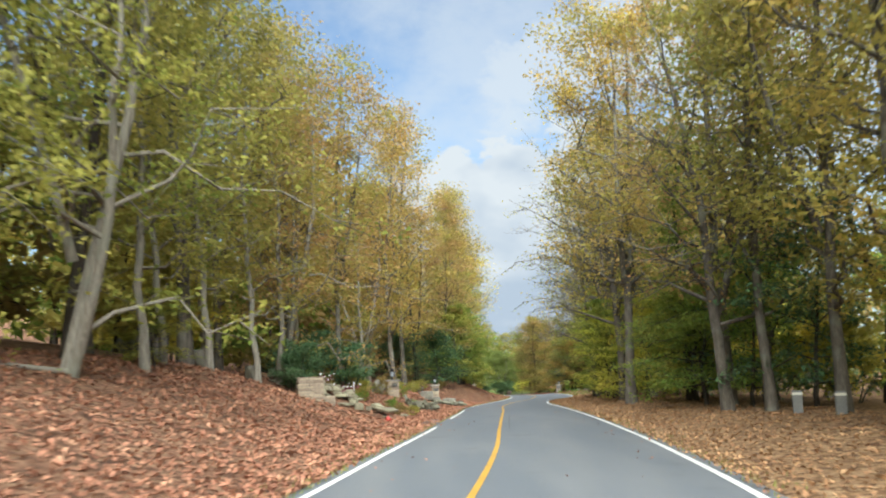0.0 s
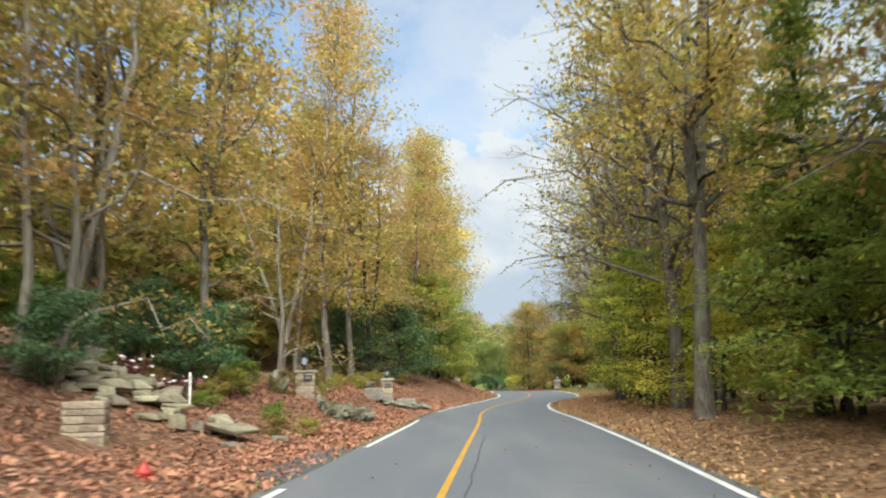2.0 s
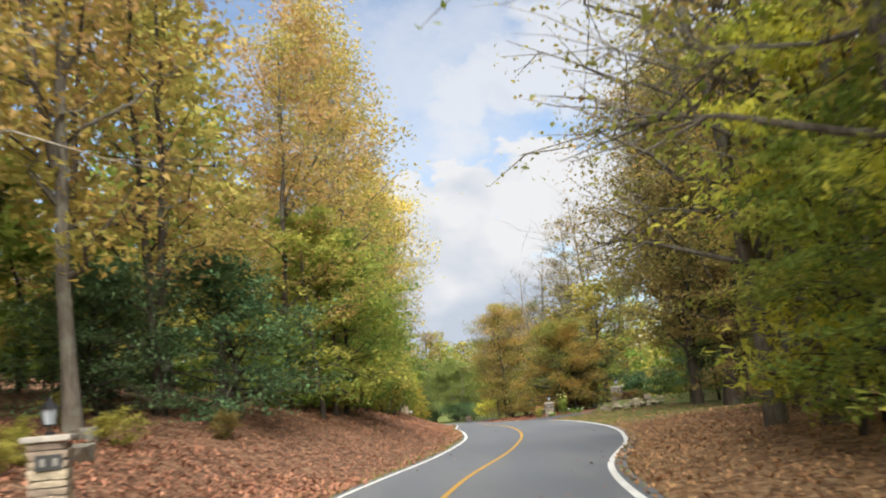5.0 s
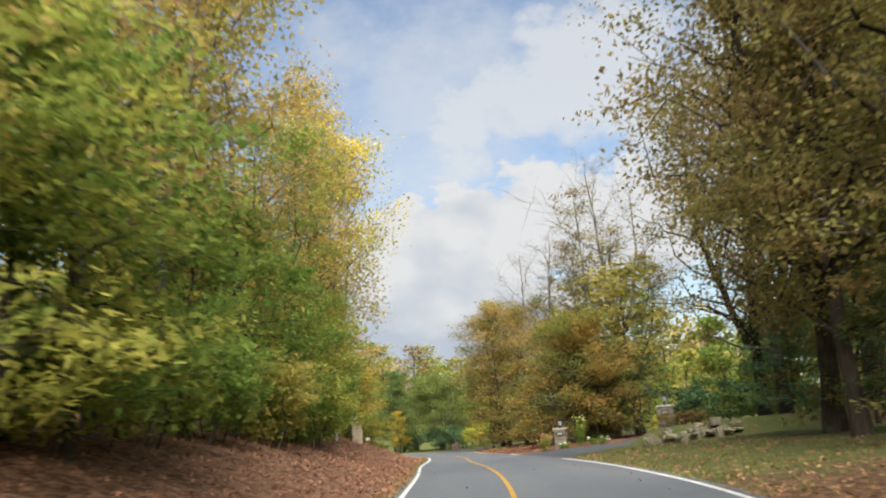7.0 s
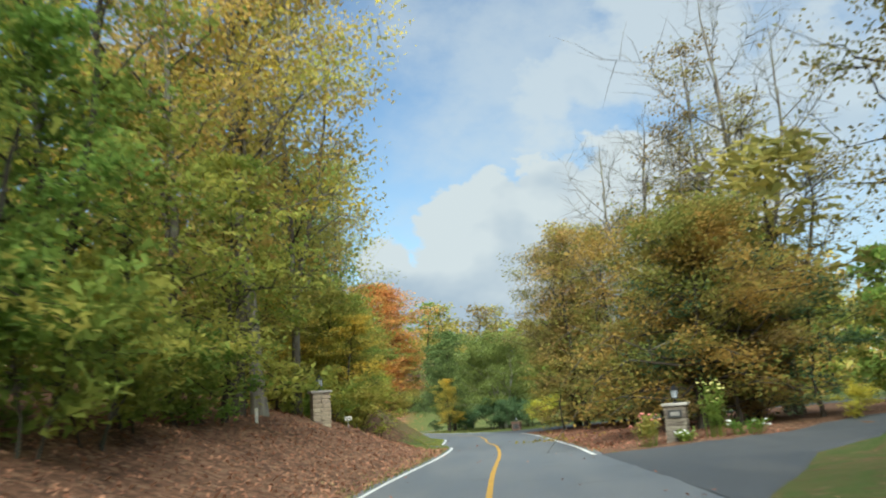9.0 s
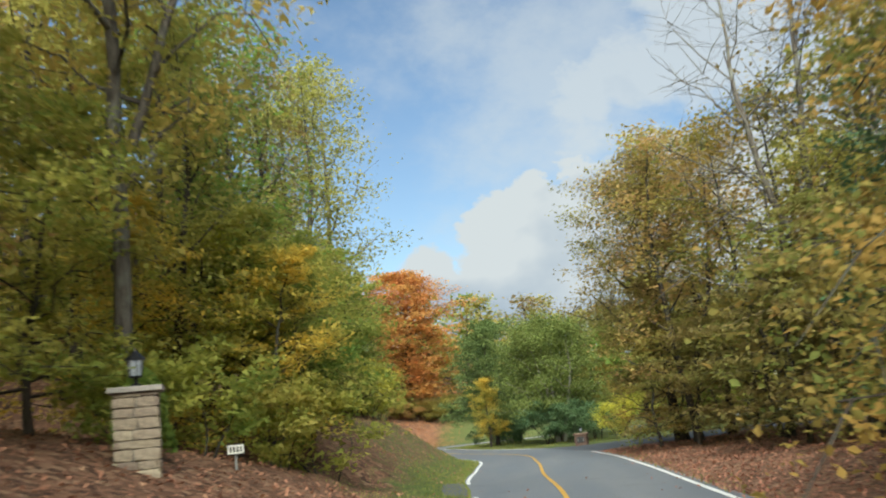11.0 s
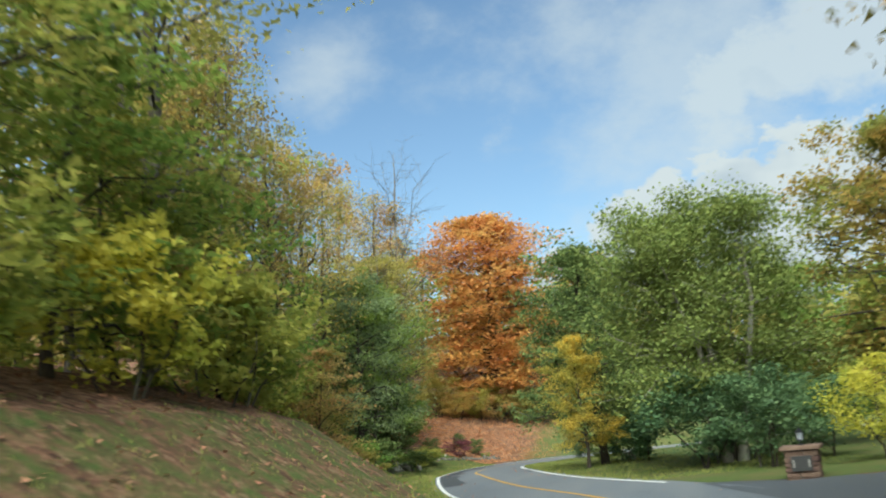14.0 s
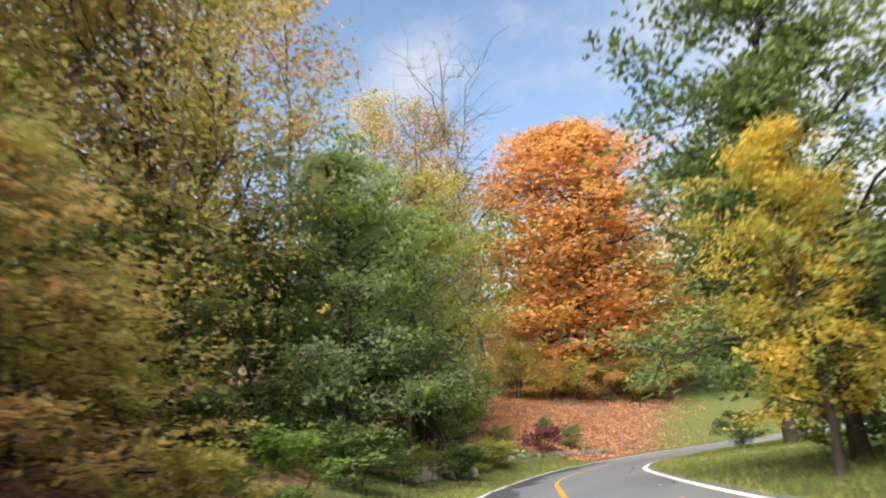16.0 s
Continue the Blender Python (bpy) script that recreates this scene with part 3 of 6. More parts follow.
for a, b in runs(DRIVE_LEFT, -50, 276):
    strip("edge_line", a, b, lambda y: -along(WL, y) - 0.06, lambda y: -along(WL, y) + 0.06, 0.006, WHITE_PAINT, 0.8, "white edge line painted along the asphalt", cat="road marking")
for a, b in runs(DRIVE_RIGHT, -50, 276):
    strip("edge_line", a, b, lambda y: along(WR, y) - 0.06, lambda y: along(WR, y) + 0.06, 0.006, WHITE_PAINT, 0.8, "white edge line painted along the asphalt", cat="road marking")


ASPHALT_DAMP = asphalt_material("asphalt_damp", 0.05)
strip("damp_patch", 184, 212, lambda y: -along(WL, y) + 0.12, lambda y: -along(WL, y) + 0.2 + 1.15 * max(0.05, 0.55 + 0.9 * noise.noise((y * 0.33, 2.0, 0.0)) + 0.25 * noise.noise((y * 1.7, 5.0, 0.0))), 0.008, ASPHALT_DAMP, 0.3, "dark damp patch along the asphalt lane", cat="stain")
strip("tar_seam", 30, 44, lambda y: 0.30 + 0.05 * noise.noise((y * 0.8, 0.0, 3.0)), lambda y: 0.32 + 0.05 * noise.noise((y * 0.8, 0.0, 3.0)) + 0.012 * noise.noise((y * 3.0, 9.0, 3.0)), 0.004, ASPHALT_DAMP, 0.2, "thin dark tar seam beside the yellow line", cat="crack")


def paved(edge_a, edge_b, label, mat):
    """A paved side way over the ground between two edge lines with as many points each."""
    verts, faces = [], []
    cols, cuts = 10, 8
    rows = []
    for (a0, a1), (b0, b1) in zip(zip(edge_a, edge_a[1:]), zip(edge_b, edge_b[1:])):
        for i in range(cuts):
            q = i / cuts
            rows.append((Vector(a0).lerp(Vector(a1), q), Vector(b0).lerp(Vector(b1), q)))
    rows.append((Vector(edge_a[-1]), Vector(edge_b[-1])))
    for i, (a, b) in enumerate(rows):
        side = (b - a).normalized() * 0.3
        lift = 0.005 + 0.03 * min(1.0, i / 6)
        line = [(a - side, -0.10)] + [(a.lerp(b, c / cols), lift) for c in range(cols + 1)] + [(b + side, -0.10)]
        for p, up in line:
            verts.append((p.x, p.y, land(p.x, p.y) + up))
    w = cols + 3
    for i in range(len(rows) - 1):
        for c in range(w - 1):
            k = i * w + c
            faces.append((k, k + 1, k + w + 1, k + w))
    return tagged(part_mesh("driveway", mesh_of("driveway", verts, faces, mat, True)), label, "driveway", kind="structure")


def edge(y, side, d):
    return ((left_of if side < 0 else right_of)(y, d), y)


paved([edge(109, 1, 0.2), (13.7, 112.2), (15.5, 116.7), (18.9, 121.6), (24, 126), (34, 132)], [edge(124.6, 1, 0.2), (13.4, 124.3), (15.4, 124.9), (18.0, 126.6), (22, 130), (31, 137.5)], "grey asphalt driveway climbing off between stone gate piers", ASPHALT_DARK)
paved([edge(163.5, 1, 0.2), (14, 165), (20, 166), (40, 168)], [edge(173.6, 1, 0.2), (12.5, 171.2), (20, 171.5), (40, 174)], "grey asphalt driveway beside a yellow shrub", ASPHALT_DARK)
for y0, y1, words in ((32.6, 40.5, "short asphalt apron half buried in leaves"), (54.5, 63.0, "short asphalt apron strewn with leaves"), (140.5, 147.5, "short asphalt apron beside a stone pier")):
    ys = [y0 + (y1 - y0) * i / 4 for i in range(5)]
    paved([edge(y, -1, 0.2) for y in ys], [edge(y * 0.7 + (y0 + y1) * 0.15, -1, 0.75) for y in ys], words, ASPHALT_DARK)


# ---- trees and shrubs ----
def crown_shape(kind, s):
    """Reach of the branches at the height s (0 to 1) within the crown."""
    if kind == "column":
        return 0.55 + 0.5 * math.sin(math.pi * min(1, s * 0.9 + 0.12)) if s < 0.92 else 0.35
    if kind == "dome":
        return math.sqrt(max(0.04, 1 - s * s * 0.96))
    if kind == "cone":
        return max(0.10, 1.05 - s * 0.92) if s > 0.12 else 0.8
    if kind == "egg":
        return math.sqrt(max(0.03, 1 - (1.7 * s - 0.62) ** 2))
    return math.sqrt(max(0.02, 1 - (2 * s - 0.9) ** 2 * 0.82))


def make_tree(name, seed, height, radius, base, reach, kind, limbs, leaves, leaf, mat, bark, rise=35, spread=0.45, twigs=4, lean=0.0, stems=1, wobble=0.25, droop=0.35, flat=0.62, simple=True, fork=0.0, layer=0.5):
    """A tree with its foot at the origin: an Empty over trunk, branchwork and crown."""
    rng = np.random.default_rng(seed)
    trunk, limb = Geo(), Geo()
    tips = []
    for st in range(stems):
        a0 = rng.uniform(0, 6.28)
        foot = np.array([math.cos(a0), math.sin(a0), 0]) * (0.0 if stems == 1 or fork else rng.uniform(0.1, 0.35))
        tilt = np.array([math.cos(a0), math.sin(a0), 0]) * (0.0 if stems == 1 or fork else rng.uniform(0.12, 0.4))
        top = height * (1.0 if st == 0 else rng.uniform(0.75, 0.97))
        r0 = radius * (1.0 if stems == 1 or fork else 0.65)
        line, rad = [], []
        n = 13 if stems == 1 or fork else 6
        ph = rng.uniform(0, 6.28, 2)
        for i in range(n + 1):
            s = i / n
            off = np.array([math.sin(s * 4.2 + ph[0]) - math.sin(ph[0]), math.sin(s * 3.6 + ph[1]) - math.sin(ph[1]), 0]) * wobble
            line.append(foot + off + tilt * top * s + np.array([lean * s * top, 0, top * s * 0.97 - 0.35 * (s == 0)]))
            rad.append(r0 * ((1.45 if i == 0 else 1.0) * (1 - s) ** 0.8 + 0.05))
        if fork and st:
            p0, rr = stem_main(fork)
            r0 = rr * 0.8
            line, rad = [], []
            for i in range(n + 1):
                s = i / n
                out = np.array([math.cos(a0), math.sin(a0), 0]) * reach * 0.42 * math.sin(min(1.0, s * 1.3) * 1.57)
                line.append(p0 + out + np.array([math.sin(s * 5 + ph[0]) * wobble * s, 0, (top - fork) * s * 0.97]))
                rad.append(r0 * ((1 - s) ** 0.8 + 0.05))
            fz = fork
        else:
            fz = 0.0
        for i in range(2, n):
            line[i] = line[i] + rng.normal(0, 0.035 + 0.02 * wobble, 3) * np.array([1, 1, 0])
        trunk.tube(line, rad, 8 if stems == 1 else 6)
        line = np.array(line)

        def stem_at(z):
            s = min(max((z - fz) / (top - fz), 0), 1) * n
            i = min(int(s), n - 1)
            return line[i] * (1 - (s - i)) + line[i + 1] * (s - i), r0 * (max(0.0, 1 - (z - fz) / (top - fz)) ** 0.8 + 0.05)

        if st == 0:
            stem_main = stem_at
        az = rng.uniform(0, 6.28)
        count = max(3, limbs // stems)
        for b in range(count):
            s = (b + rng.uniform(0, 1)) / count
            z = max(base, fz + 0.3) + (top - max(base, fz + 0.3)) * s * 0.97
            p, r = stem_at(z)
            az += 2.4 + rng.normal(0, 0.35)
            ln = reach * crown_shape(kind, s) * rng.uniform(0.62, 1.12)
            el = radians(rise + 30 * s + rng.normal(0, 9))
            d = np.array([math.cos(az) * math.cos(el), math.sin(az) * math.cos(el), math.sin(el)])
            pts = [p]
            for q in range(1, 5):
                bend = np.array([0, 0, -0.10 * ln * (q / 4) ** 2 * (1.6 if rise < 15 else 0.6)]) + rng.normal(0, 0.06 * ln, 3)
                pts.append(p + d * ln * q / 4 + bend)
            rb = min(r * 0.55, 0.028 * ln + 0.015)
            limb.tube(pts, [rb, rb * 0.78, rb * 0.55, rb * 0.35, rb * 0.12], 4 if rb > 0.06 else 3, False)
            for q in (1, 2, 3, 4):
                tips.append((pts[q], 0.45 + 0.18 * q, pts[q] - pts[q - 1]))
            for _ in range(twigs):
                q = rng.uniform(1.2, 4.0)
                i = min(int(q), 3)
                o = pts[i] * (1 - (q - i)) + pts[i + 1] * (q - i)
                tw = d * rng.uniform(0.1, 0.5) + rng.normal(0, 0.55, 3) * np.array([1, 1, 0.6])
                tw = tw / max(np.linalg.norm(tw), 1e-6) * ln * rng.uniform(0.22, 0.48)
                if leaves > 3000:
                    limb.tube([o, o + tw], [rb * 0.3, rb * 0.07], 3, False)
                else:
                    limb.tube([o, o + tw * 0.55 + rng.normal(0, 0.03, 3) * ln, o + tw], [rb * 0.32, rb * 0.2, rb * 0.07], 3, False)
                tips.append((o + tw, 1.0, tw))
                tips.append((o + tw * 0.55, 0.8, tw))
    ob = new(name)
    part_mesh("trunk", trunk.mesh("trunk", bark), ob)
    part_mesh("branchwork", limb.mesh("branchwork", bark), ob)
    if leaves:
        # flat sprays of leaves along the twigs, each of its own size
        w = np.array([t[1] for t in tips])
        pick = rng.choice(len(tips), leaves, p=w / w.sum())
        c = np.array([tips[i][0] for i in pick])
        back = np.array([tips[i][2] for i in pick]) * rng.uniform(-0.5, 0.2, leaves)[:, None]
        ball = rng.normal(0, 1, (leaves, 3))
        ball *= (rng.uniform(0, 1, (leaves, 1)) ** 0.45) / np.linalg.norm(ball, axis=1, keepdims=True)
        c = c + back + ball * spread * 1.7 * rng.uniform(0.7, 1.35, len(tips))[pick][:, None] * np.array([1, 1, layer])
        c[:, 2] = np.maximum(c[:, 2], 0.12)
        v, f = leaf_cards(rng, c, leaf, droop, flat, simple=simple)
        part_mesh("crown", fast_mesh("crown", v, f, mat), ob)
    return ob


PROTO = {}


def proto(key, **kw):
    name = "shrub" if key in ("evergreen", "leafy", "bush") else "tree"
    PROTO[key] = make_tree(name, **kw)


G = LEAF["green"]
proto("tall_a", seed=11, height=19, radius=0.18, base=3.0, reach=4.5, kind="column", limbs=38, leaves=8600, leaf=0.185, mat=G, bark=BARK, spread=0.74, stems=2, fork=5.5, twigs=3)
proto("tall_b", seed=12, height=21, radius=0.2, base=3.6, reach=4.5, kind="column", limbs=40, leaves=8600, leaf=0.185, mat=G, bark=BARK, spread=0.74, wobble=0.45, twigs=3)
proto("tall_c", seed=13, height=17, radius=0.15, base=2.6, reach=4.1, kind="egg", limbs=36, leaves=9000, leaf=0.175, mat=G, bark=BARK_DARK, spread=0.66, wobble=0.3, stems=2, fork=3.4, twigs=3)
proto("slender", seed=14, height=14, radius=0.12, base=2.6, reach=2.5, kind="egg", limbs=26, leaves=5600, leaf=0.14, mat=G, bark=BARK_PALE, spread=0.5, wobble=0.4, lean=0.03, rise=20)
proto("thin_crown", seed=15, height=18, radius=0.2, base=4.0, reach=4.4, kind="egg", limbs=32, leaves=6200, leaf=0.16, mat=G, bark=BARK, spread=0.35, twigs=8, stems=2, fork=4.5, simple=False)
proto("bare", seed=16, height=18, radius=0.2, base=4.0, reach=5.6, kind="egg", limbs=34, leaves=0, leaf=0.2, mat=None, bark=BARK, twigs=18, rise=34, stems=2, fork=4.0)
proto("under", seed=17, height=7.5, radius=0.09, base=0.7, reach=3.0, kind="egg", limbs=30, leaves=6400, leaf=0.165, mat=G, bark=BARK_DARK, rise=8, spread=0.36, flat=0.8, wobble=0.3, twigs=3, layer=0.3)
proto("overhang", seed=27, height=16, radius=0.2, base=2.6, reach=5.2, kind="egg", limbs=42, leaves=5400, leaf=0.14, mat=G, bark=BARK, spread=0.3, twigs=11, rise=22, lean=0.17, stems=2, fork=3.2, wobble=0.4, simple=False)
proto("forked", seed=28, height=15, radius=0.17, base=2.6, reach=4.8, kind="dome", limbs=40, leaves=8000, leaf=0.14, mat=G, bark=BARK_PALE, spread=0.4, twigs=5, rise=12, lean=0.06, stems=3, fork=2.4, wobble=0.5)
proto("oak", seed=31, height=20, radius=0.3, base=2.6, reach=5.0, kind="column", limbs=58, leaves=12500, leaf=0.195, mat=G, bark=BARK_DARK, spread=0.8, twigs=3, wobble=0.4, stems=2, fork=4.0, simple=False)
proto("bush", seed=32, height=2.6, radius=0.05, base=0.2, reach=1.6, kind="dome", limbs=24, leaves=5200, leaf=0.11, mat=G, bark=BARK_DARK, rise=34, spread=0.26, stems=4, simple=False)
proto("grey_trunk", seed=45, height=20, radius=0.22, base=6.5, reach=4.6, kind="column", limbs=36, leaves=9000, leaf=0.185, mat=G, bark=BARK_PALE, spread=0.74, wobble=0.3, stems=2, fork=7.5)
proto("fine_leaved", seed=46, height=12, radius=0.2, base=1.8, reach=4.4, kind="egg", limbs=46, leaves=40000, leaf=0.12, mat=G, bark=BARK_DARK, rise=24, spread=0.56, twigs=4, stems=2, fork=3.0)
proto("big_trunk", seed=41, height=20, radius=0.24, base=5.0, reach=5.6, kind="column", limbs=34, leaves=17000, leaf=0.17, mat=G, bark=BARK, spread=0.62, twigs=6, rise=22, wobble=0.3, stems=2, fork=6.0)
proto("bare_limbs", seed=44, height=14, radius=0.19, base=4.0, reach=6.0, kind="egg", limbs=30, leaves=1500, leaf=0.13, mat=G, bark=BARK, spread=0.3, twigs=15, rise=18, lean=0.16, stems=2, fork=4.0, wobble=0.4, simple=False)
proto("hemlock", seed=42, height=12.5, radius=0.2, base=1.6, reach=3.0, kind="cone", limbs=64, leaves=13000, leaf=0.14, mat=G, bark=BARK_DARK, rise=-6, spread=0.4, flat=0.85, layer=0.25, twigs=3)
proto("yew", seed=43, height=4.4, radius=0.1, base=0.35, reach=3.0, kind="dome", limbs=52, leaves=15000, leaf=0.12, mat=G, bark=BARK_DARK, rise=6, spread=0.36, flat=0.85, layer=0.28, twigs=4)
proto("back_a", seed=23, height=19, radius=0.24, base=3.5, reach=4.4, kind="column", limbs=15, leaves=1050, leaf=0.6, mat=G, bark=BARK, spread=1.1, twigs=0)
proto("back_b", seed=24, height=17, radius=0.2, base=2.5, reach=4.4, kind="egg", limbs=15, leaves=1050, leaf=0.6, mat=G, bark=BARK_DARK, spread=1.1, twigs=0)
proto("back_under", seed=25, height=7.0, radius=0.08, base=0.6, reach=3.2, kind="egg", limbs=16, leaves=1150, leaf=0.5, mat=G, bark=BARK_DARK, spread=0.5, rise=10, twigs=1)
proto("round", seed=18, height=8.0, radius=0.18, base=1.2, reach=5.3, kind="dome", limbs=54, leaves=30000, leaf=0.14, mat=G, bark=BARK_DARK, rise=10, spread=0.55, simple=False)
proto("conic", seed=19, height=16.5, radius=0.26, base=1.8, reach=4.9, kind="round", limbs=92, leaves=36000, leaf=0.23, mat=G, bark=BARK_DARK, rise=14, spread=0.72, flat=0.75, layer=0.35)
proto("spread", seed=26, height=11.5, radius=0.2, base=2.0, reach=4.4, kind="egg", limbs=46, leaves=18000, leaf=0.18, mat=G, bark=BARK_DARK, rise=14, spread=0.42)
proto("evergreen", seed=20, height=2.5, radius=0.05, base=0.25, reach=1.5, kind="dome", limbs=18, leaves=6200, leaf=0.095, mat=G, bark=BARK_DARK, rise=30, spread=0.27, stems=3, twigs=3)
proto("leafy", seed=21, height=2.3, radius=0.04, base=0.2, reach=1.4, kind="round", limbs=15, leaves=1900, leaf=0.165, mat=G, bark=BARK_DARK, rise=30, spread=0.28, stems=3, twigs=2)
proto("many_stemmed", seed=22, height=8.4, radius=0.2, base=1.3, reach=3.7, kind="dome", limbs=77, leaves=66000, leaf=0.115, mat=G, bark=BARK_PALE, rise=24, spread=0.5, stems=7, simple=False)

WORDS = {
    "green": "green", "yellow_green": "yellow-green", "olive": "olive-brown", "gold": "golden", "rust": "rusty", "brown": "brown",
    "amber": "golden-yellow", "forest": "deep green", "orange": "bright orange", "dark_green": "dark green", "yellow": "bright yellow", "purple": "dark purple", "mixed": "green and orange", "sage": "grey-green", "dome_green": "olive-green",
}
FORM = {
    "tall_a": "tall woodland tree, {} autumn crown", "tall_b": "tall forked tree, {} autumn leaves", "tall_c": "slim woodland tree, {} foliage",
    "slender": "slender pale-barked tree, sparse {} leaves", "thin_crown": "half-bare tree, thin {} crown", "bare": "leafless grey tree, fine twigs",
    "under": "low understorey tree, {} leaves", "round": "broad round-headed tree, {} leaves", "back_a": "tall tree, {} crown", "back_b": "woodland tree, {} crown",
    "grey_trunk": "tall pale-trunked tree, {} crown", "fine_leaved": "spreading fine-leaved tree, {} leaves", "bare_limbs": "leaning tree, nearly bare limbs, few {} leaves", "big_trunk": "tall thick-trunked tree, {} leaves", "hemlock": "tall conifer, drooping {} sprays", "yew": "broad low conifer, layered {} sprays",
    "oak": "big spreading tree, dense {} leaves", "bush": "rounded {} leafy bush", "overhang": "leaning forked tree, sparse {} leaves", "forked": "forked pale-barked tree, {} leaves", "back_under": "low leafy tree, {} leaves", "spread": "spreading tree, dense {} crown", "conic": "large egg-shaped maple, {} foliage",
    "evergreen": "dense {} evergreen shrub", "leafy": "loose {} leafy shrub", "many_stemmed": "many-stemmed tree, domed {} crown",
}


def plant(key, x, y, tone=None, scale=1.0, tall=1.0, turn=None, where="on the leafy bank"):
    src = PROTO[key]
    turn = random.uniform(0, 360) if turn is None else turn
    ob = copy_thing(src, on_land(x, y, turn, 0.04))
    ob.scale = (scale, scale, scale * tall)
    for c in ob.children:
        if tone and c.name.startswith("crown"):
            c.material_slots[0].link = "OBJECT"
            c.material_slots[0].material = LEAF[tone]
    tagged(ob, FORM[key].format(WORDS.get(tone, "green")) + ", " + where, *(("shrub", "shrubs beside the road") if key in ("evergreen", "leafy", "bush") else ("tree", "trees beside the road")))
    return ob


DEEP = {}


def deep_tree(key, x, y, tone, scale, tall, where=""):
    """Sets down a tree of the inner wood; those are joined, tone by tone, at the end."""
    DEEP.setdefault(tone, []).append((key, on_land(x, y, random.uniform(0, 360), 0.04) @ Matrix.Diagonal((scale, scale, scale * tall, 1))))


def arrays_of(me):
    me.calc_loop_triangles()
    v = np.empty(len(me.vertices) * 3, np.float32)
    me.vertices.foreach_get("co", v)
    f = np.empty(len(me.loop_triangles) * 3, np.int32)
    me.loop_triangles.foreach_get("vertices", f)
    return v.reshape(-1, 3), f.reshape(-1, 3)


def join_deep():
    for tone, items in DEEP.items():
        vs, fs, ms, n = [], [], [], 0
        for key, m in items:
            mm = np.array(m)
            for c in PROTO[key].children:
                v, f = arrays_of(c.data)
                vs.append(v @ mm[:3, :3].T + mm[:3, 3])
                fs.append(f + n)
                ms.append(np.full(len(f), 0 if c.name.startswith("crown") else 1, np.int32))
                n += len(v)
        me = fast_mesh("inner_wood", np.concatenate(vs), np.concatenate(fs), LEAF[tone])
        me.materials.append(BARK_DARK)
        me.polygons.foreach_set("material_index", np.concatenate(ms))
        tagged(part_mesh("inner_wood", me), "crowded autumn trees deep in the wood", "woodland", kind="stuff")


random.seed(5)
LEFT_TONES = [
    (25, {"yellow_green": 2, "amber": 1, "olive": 5}),
    (50, {"olive": 4, "gold": 1, "rust": 3, "brown": 2}),
    (76, {"gold": 1, "rust": 5, "olive": 2}),
    (96, {"gold": 1, "rust": 6, "brown": 3}),
    (104, {"rust": 3, "green": 2, "olive": 4, "gold": 1}),
    (119, {"green": 3, "olive": 3, "gold": 2}),
    (140, {"amber": 4, "gold": 3, "olive": 1}),
    (176, {"olive": 4, "rust": 3, "brown": 1}),
    (400, {"olive": 3, "brown": 2, "green": 3}),
]
RIGHT_TONES = [
    (30, {"olive": 4, "gold": 2, "yellow_green": 1}),
    (60, {"rust": 4, "olive": 3, "gold": 2}),
    (92, {"olive": 3, "rust": 5, "gold": 2}),
    (135, {"brown": 4, "olive": 3}),
    (400, {"olive": 3, "rust": 3, "green": 2}),
]
LOW_TONES = [(400, {"green": 5, "yellow_green": 3, "olive": 2})]


def tones(table, y):
    for lim, w in table:
        if y < lim:
            break
    keys = list(w)
    return random.choices(keys, [w[k] for k in keys])[0]


def wood_row(side, y0, y1, d0, d1, gap, skip, table, kinds, height=1.0, where="in the roadside wood"):
    y = y0
    while y < y1:
        yy = y + random.uniform(-0.3, 0.3) * gap
        d = random.uniform(d0, d1)
        y += gap * random.uniform(0.8, 1.2)
        if any(a < yy < b for a, b in skip):
            continue
        x = left_of(yy, d) if side < 0 else right_of(yy, d)
        key = random.choice(kinds)
        put = deep_tree if key.startswith("back") else plant
        put(key, x, yy, tones(table, yy), random.uniform(0.85, 1.12), height * random.uniform(0.9, 1.1), where=where)


TALL = ["tall_a", "tall_b", "tall_c", "tall_a", "tall_b"]
BACK = ["back_a", "back_b"]
# left wood
wood_row(-1, 4, 48, 7.8, 9.5, 6.5, [(18, 24)], LEFT_TONES, TALL)
wood_row(-1, 50, 136, 5.4, 6.4, 6.5, [(55, 64), (124, 134)], LEFT_TONES, TALL)
wood_row(-1, 151, 176, 6.2, 7.4, 9.0, [], LEFT_TONES, TALL, 0.86)
wood_row(-1, 44, 205, 12.5, 15, 7.5, [], LEFT_TONES, BACK, 0.95, "deep in the wood")
wood_row(-1, 20, 225, 19, 22, 8.5, [], LEFT_TONES, BACK, 1.0, "deep in the wood")
wood_row(-1, -36, 240, 27, 32, 11, [], LEFT_TONES, BACK, 1.0, "deep in the wood")
# unseen trees behind the start, added for enclosure and shadow
wood_row(-1, -50, -14, 9, 14, 9, [], LEFT_TONES, BACK)
for yy, dd, key in ((14, 5.5, "slender"), (21.5, 7.4, "tall_c"), (27, 9.5, "tall_b"), (24, 6.6, "slender"), (29, 8, "slender"), (31, 7.2, "slender"), (34, 6.4, "slender"), (36, 9, "slender"), (39.5, 7.0, "slender"), (44, 7.5, "slender"), (67, 7.5, "slender"), (70, 8.2, "slender"), (131.5, 7.2, "slender")):
    plant(key, left_of(yy, dd), yy, "olive" if yy < 38 else "rust", 1.0, 1.05, where="on the leafy bank")
plant("grey_trunk", 2.3, 128.8, "amber", 1.0, 1.0, 30, where="where the wood opens")
plant("tall_a", left_of(127, 5.6), 127, "gold", 1.0, 1.1, where="where the wood opens")
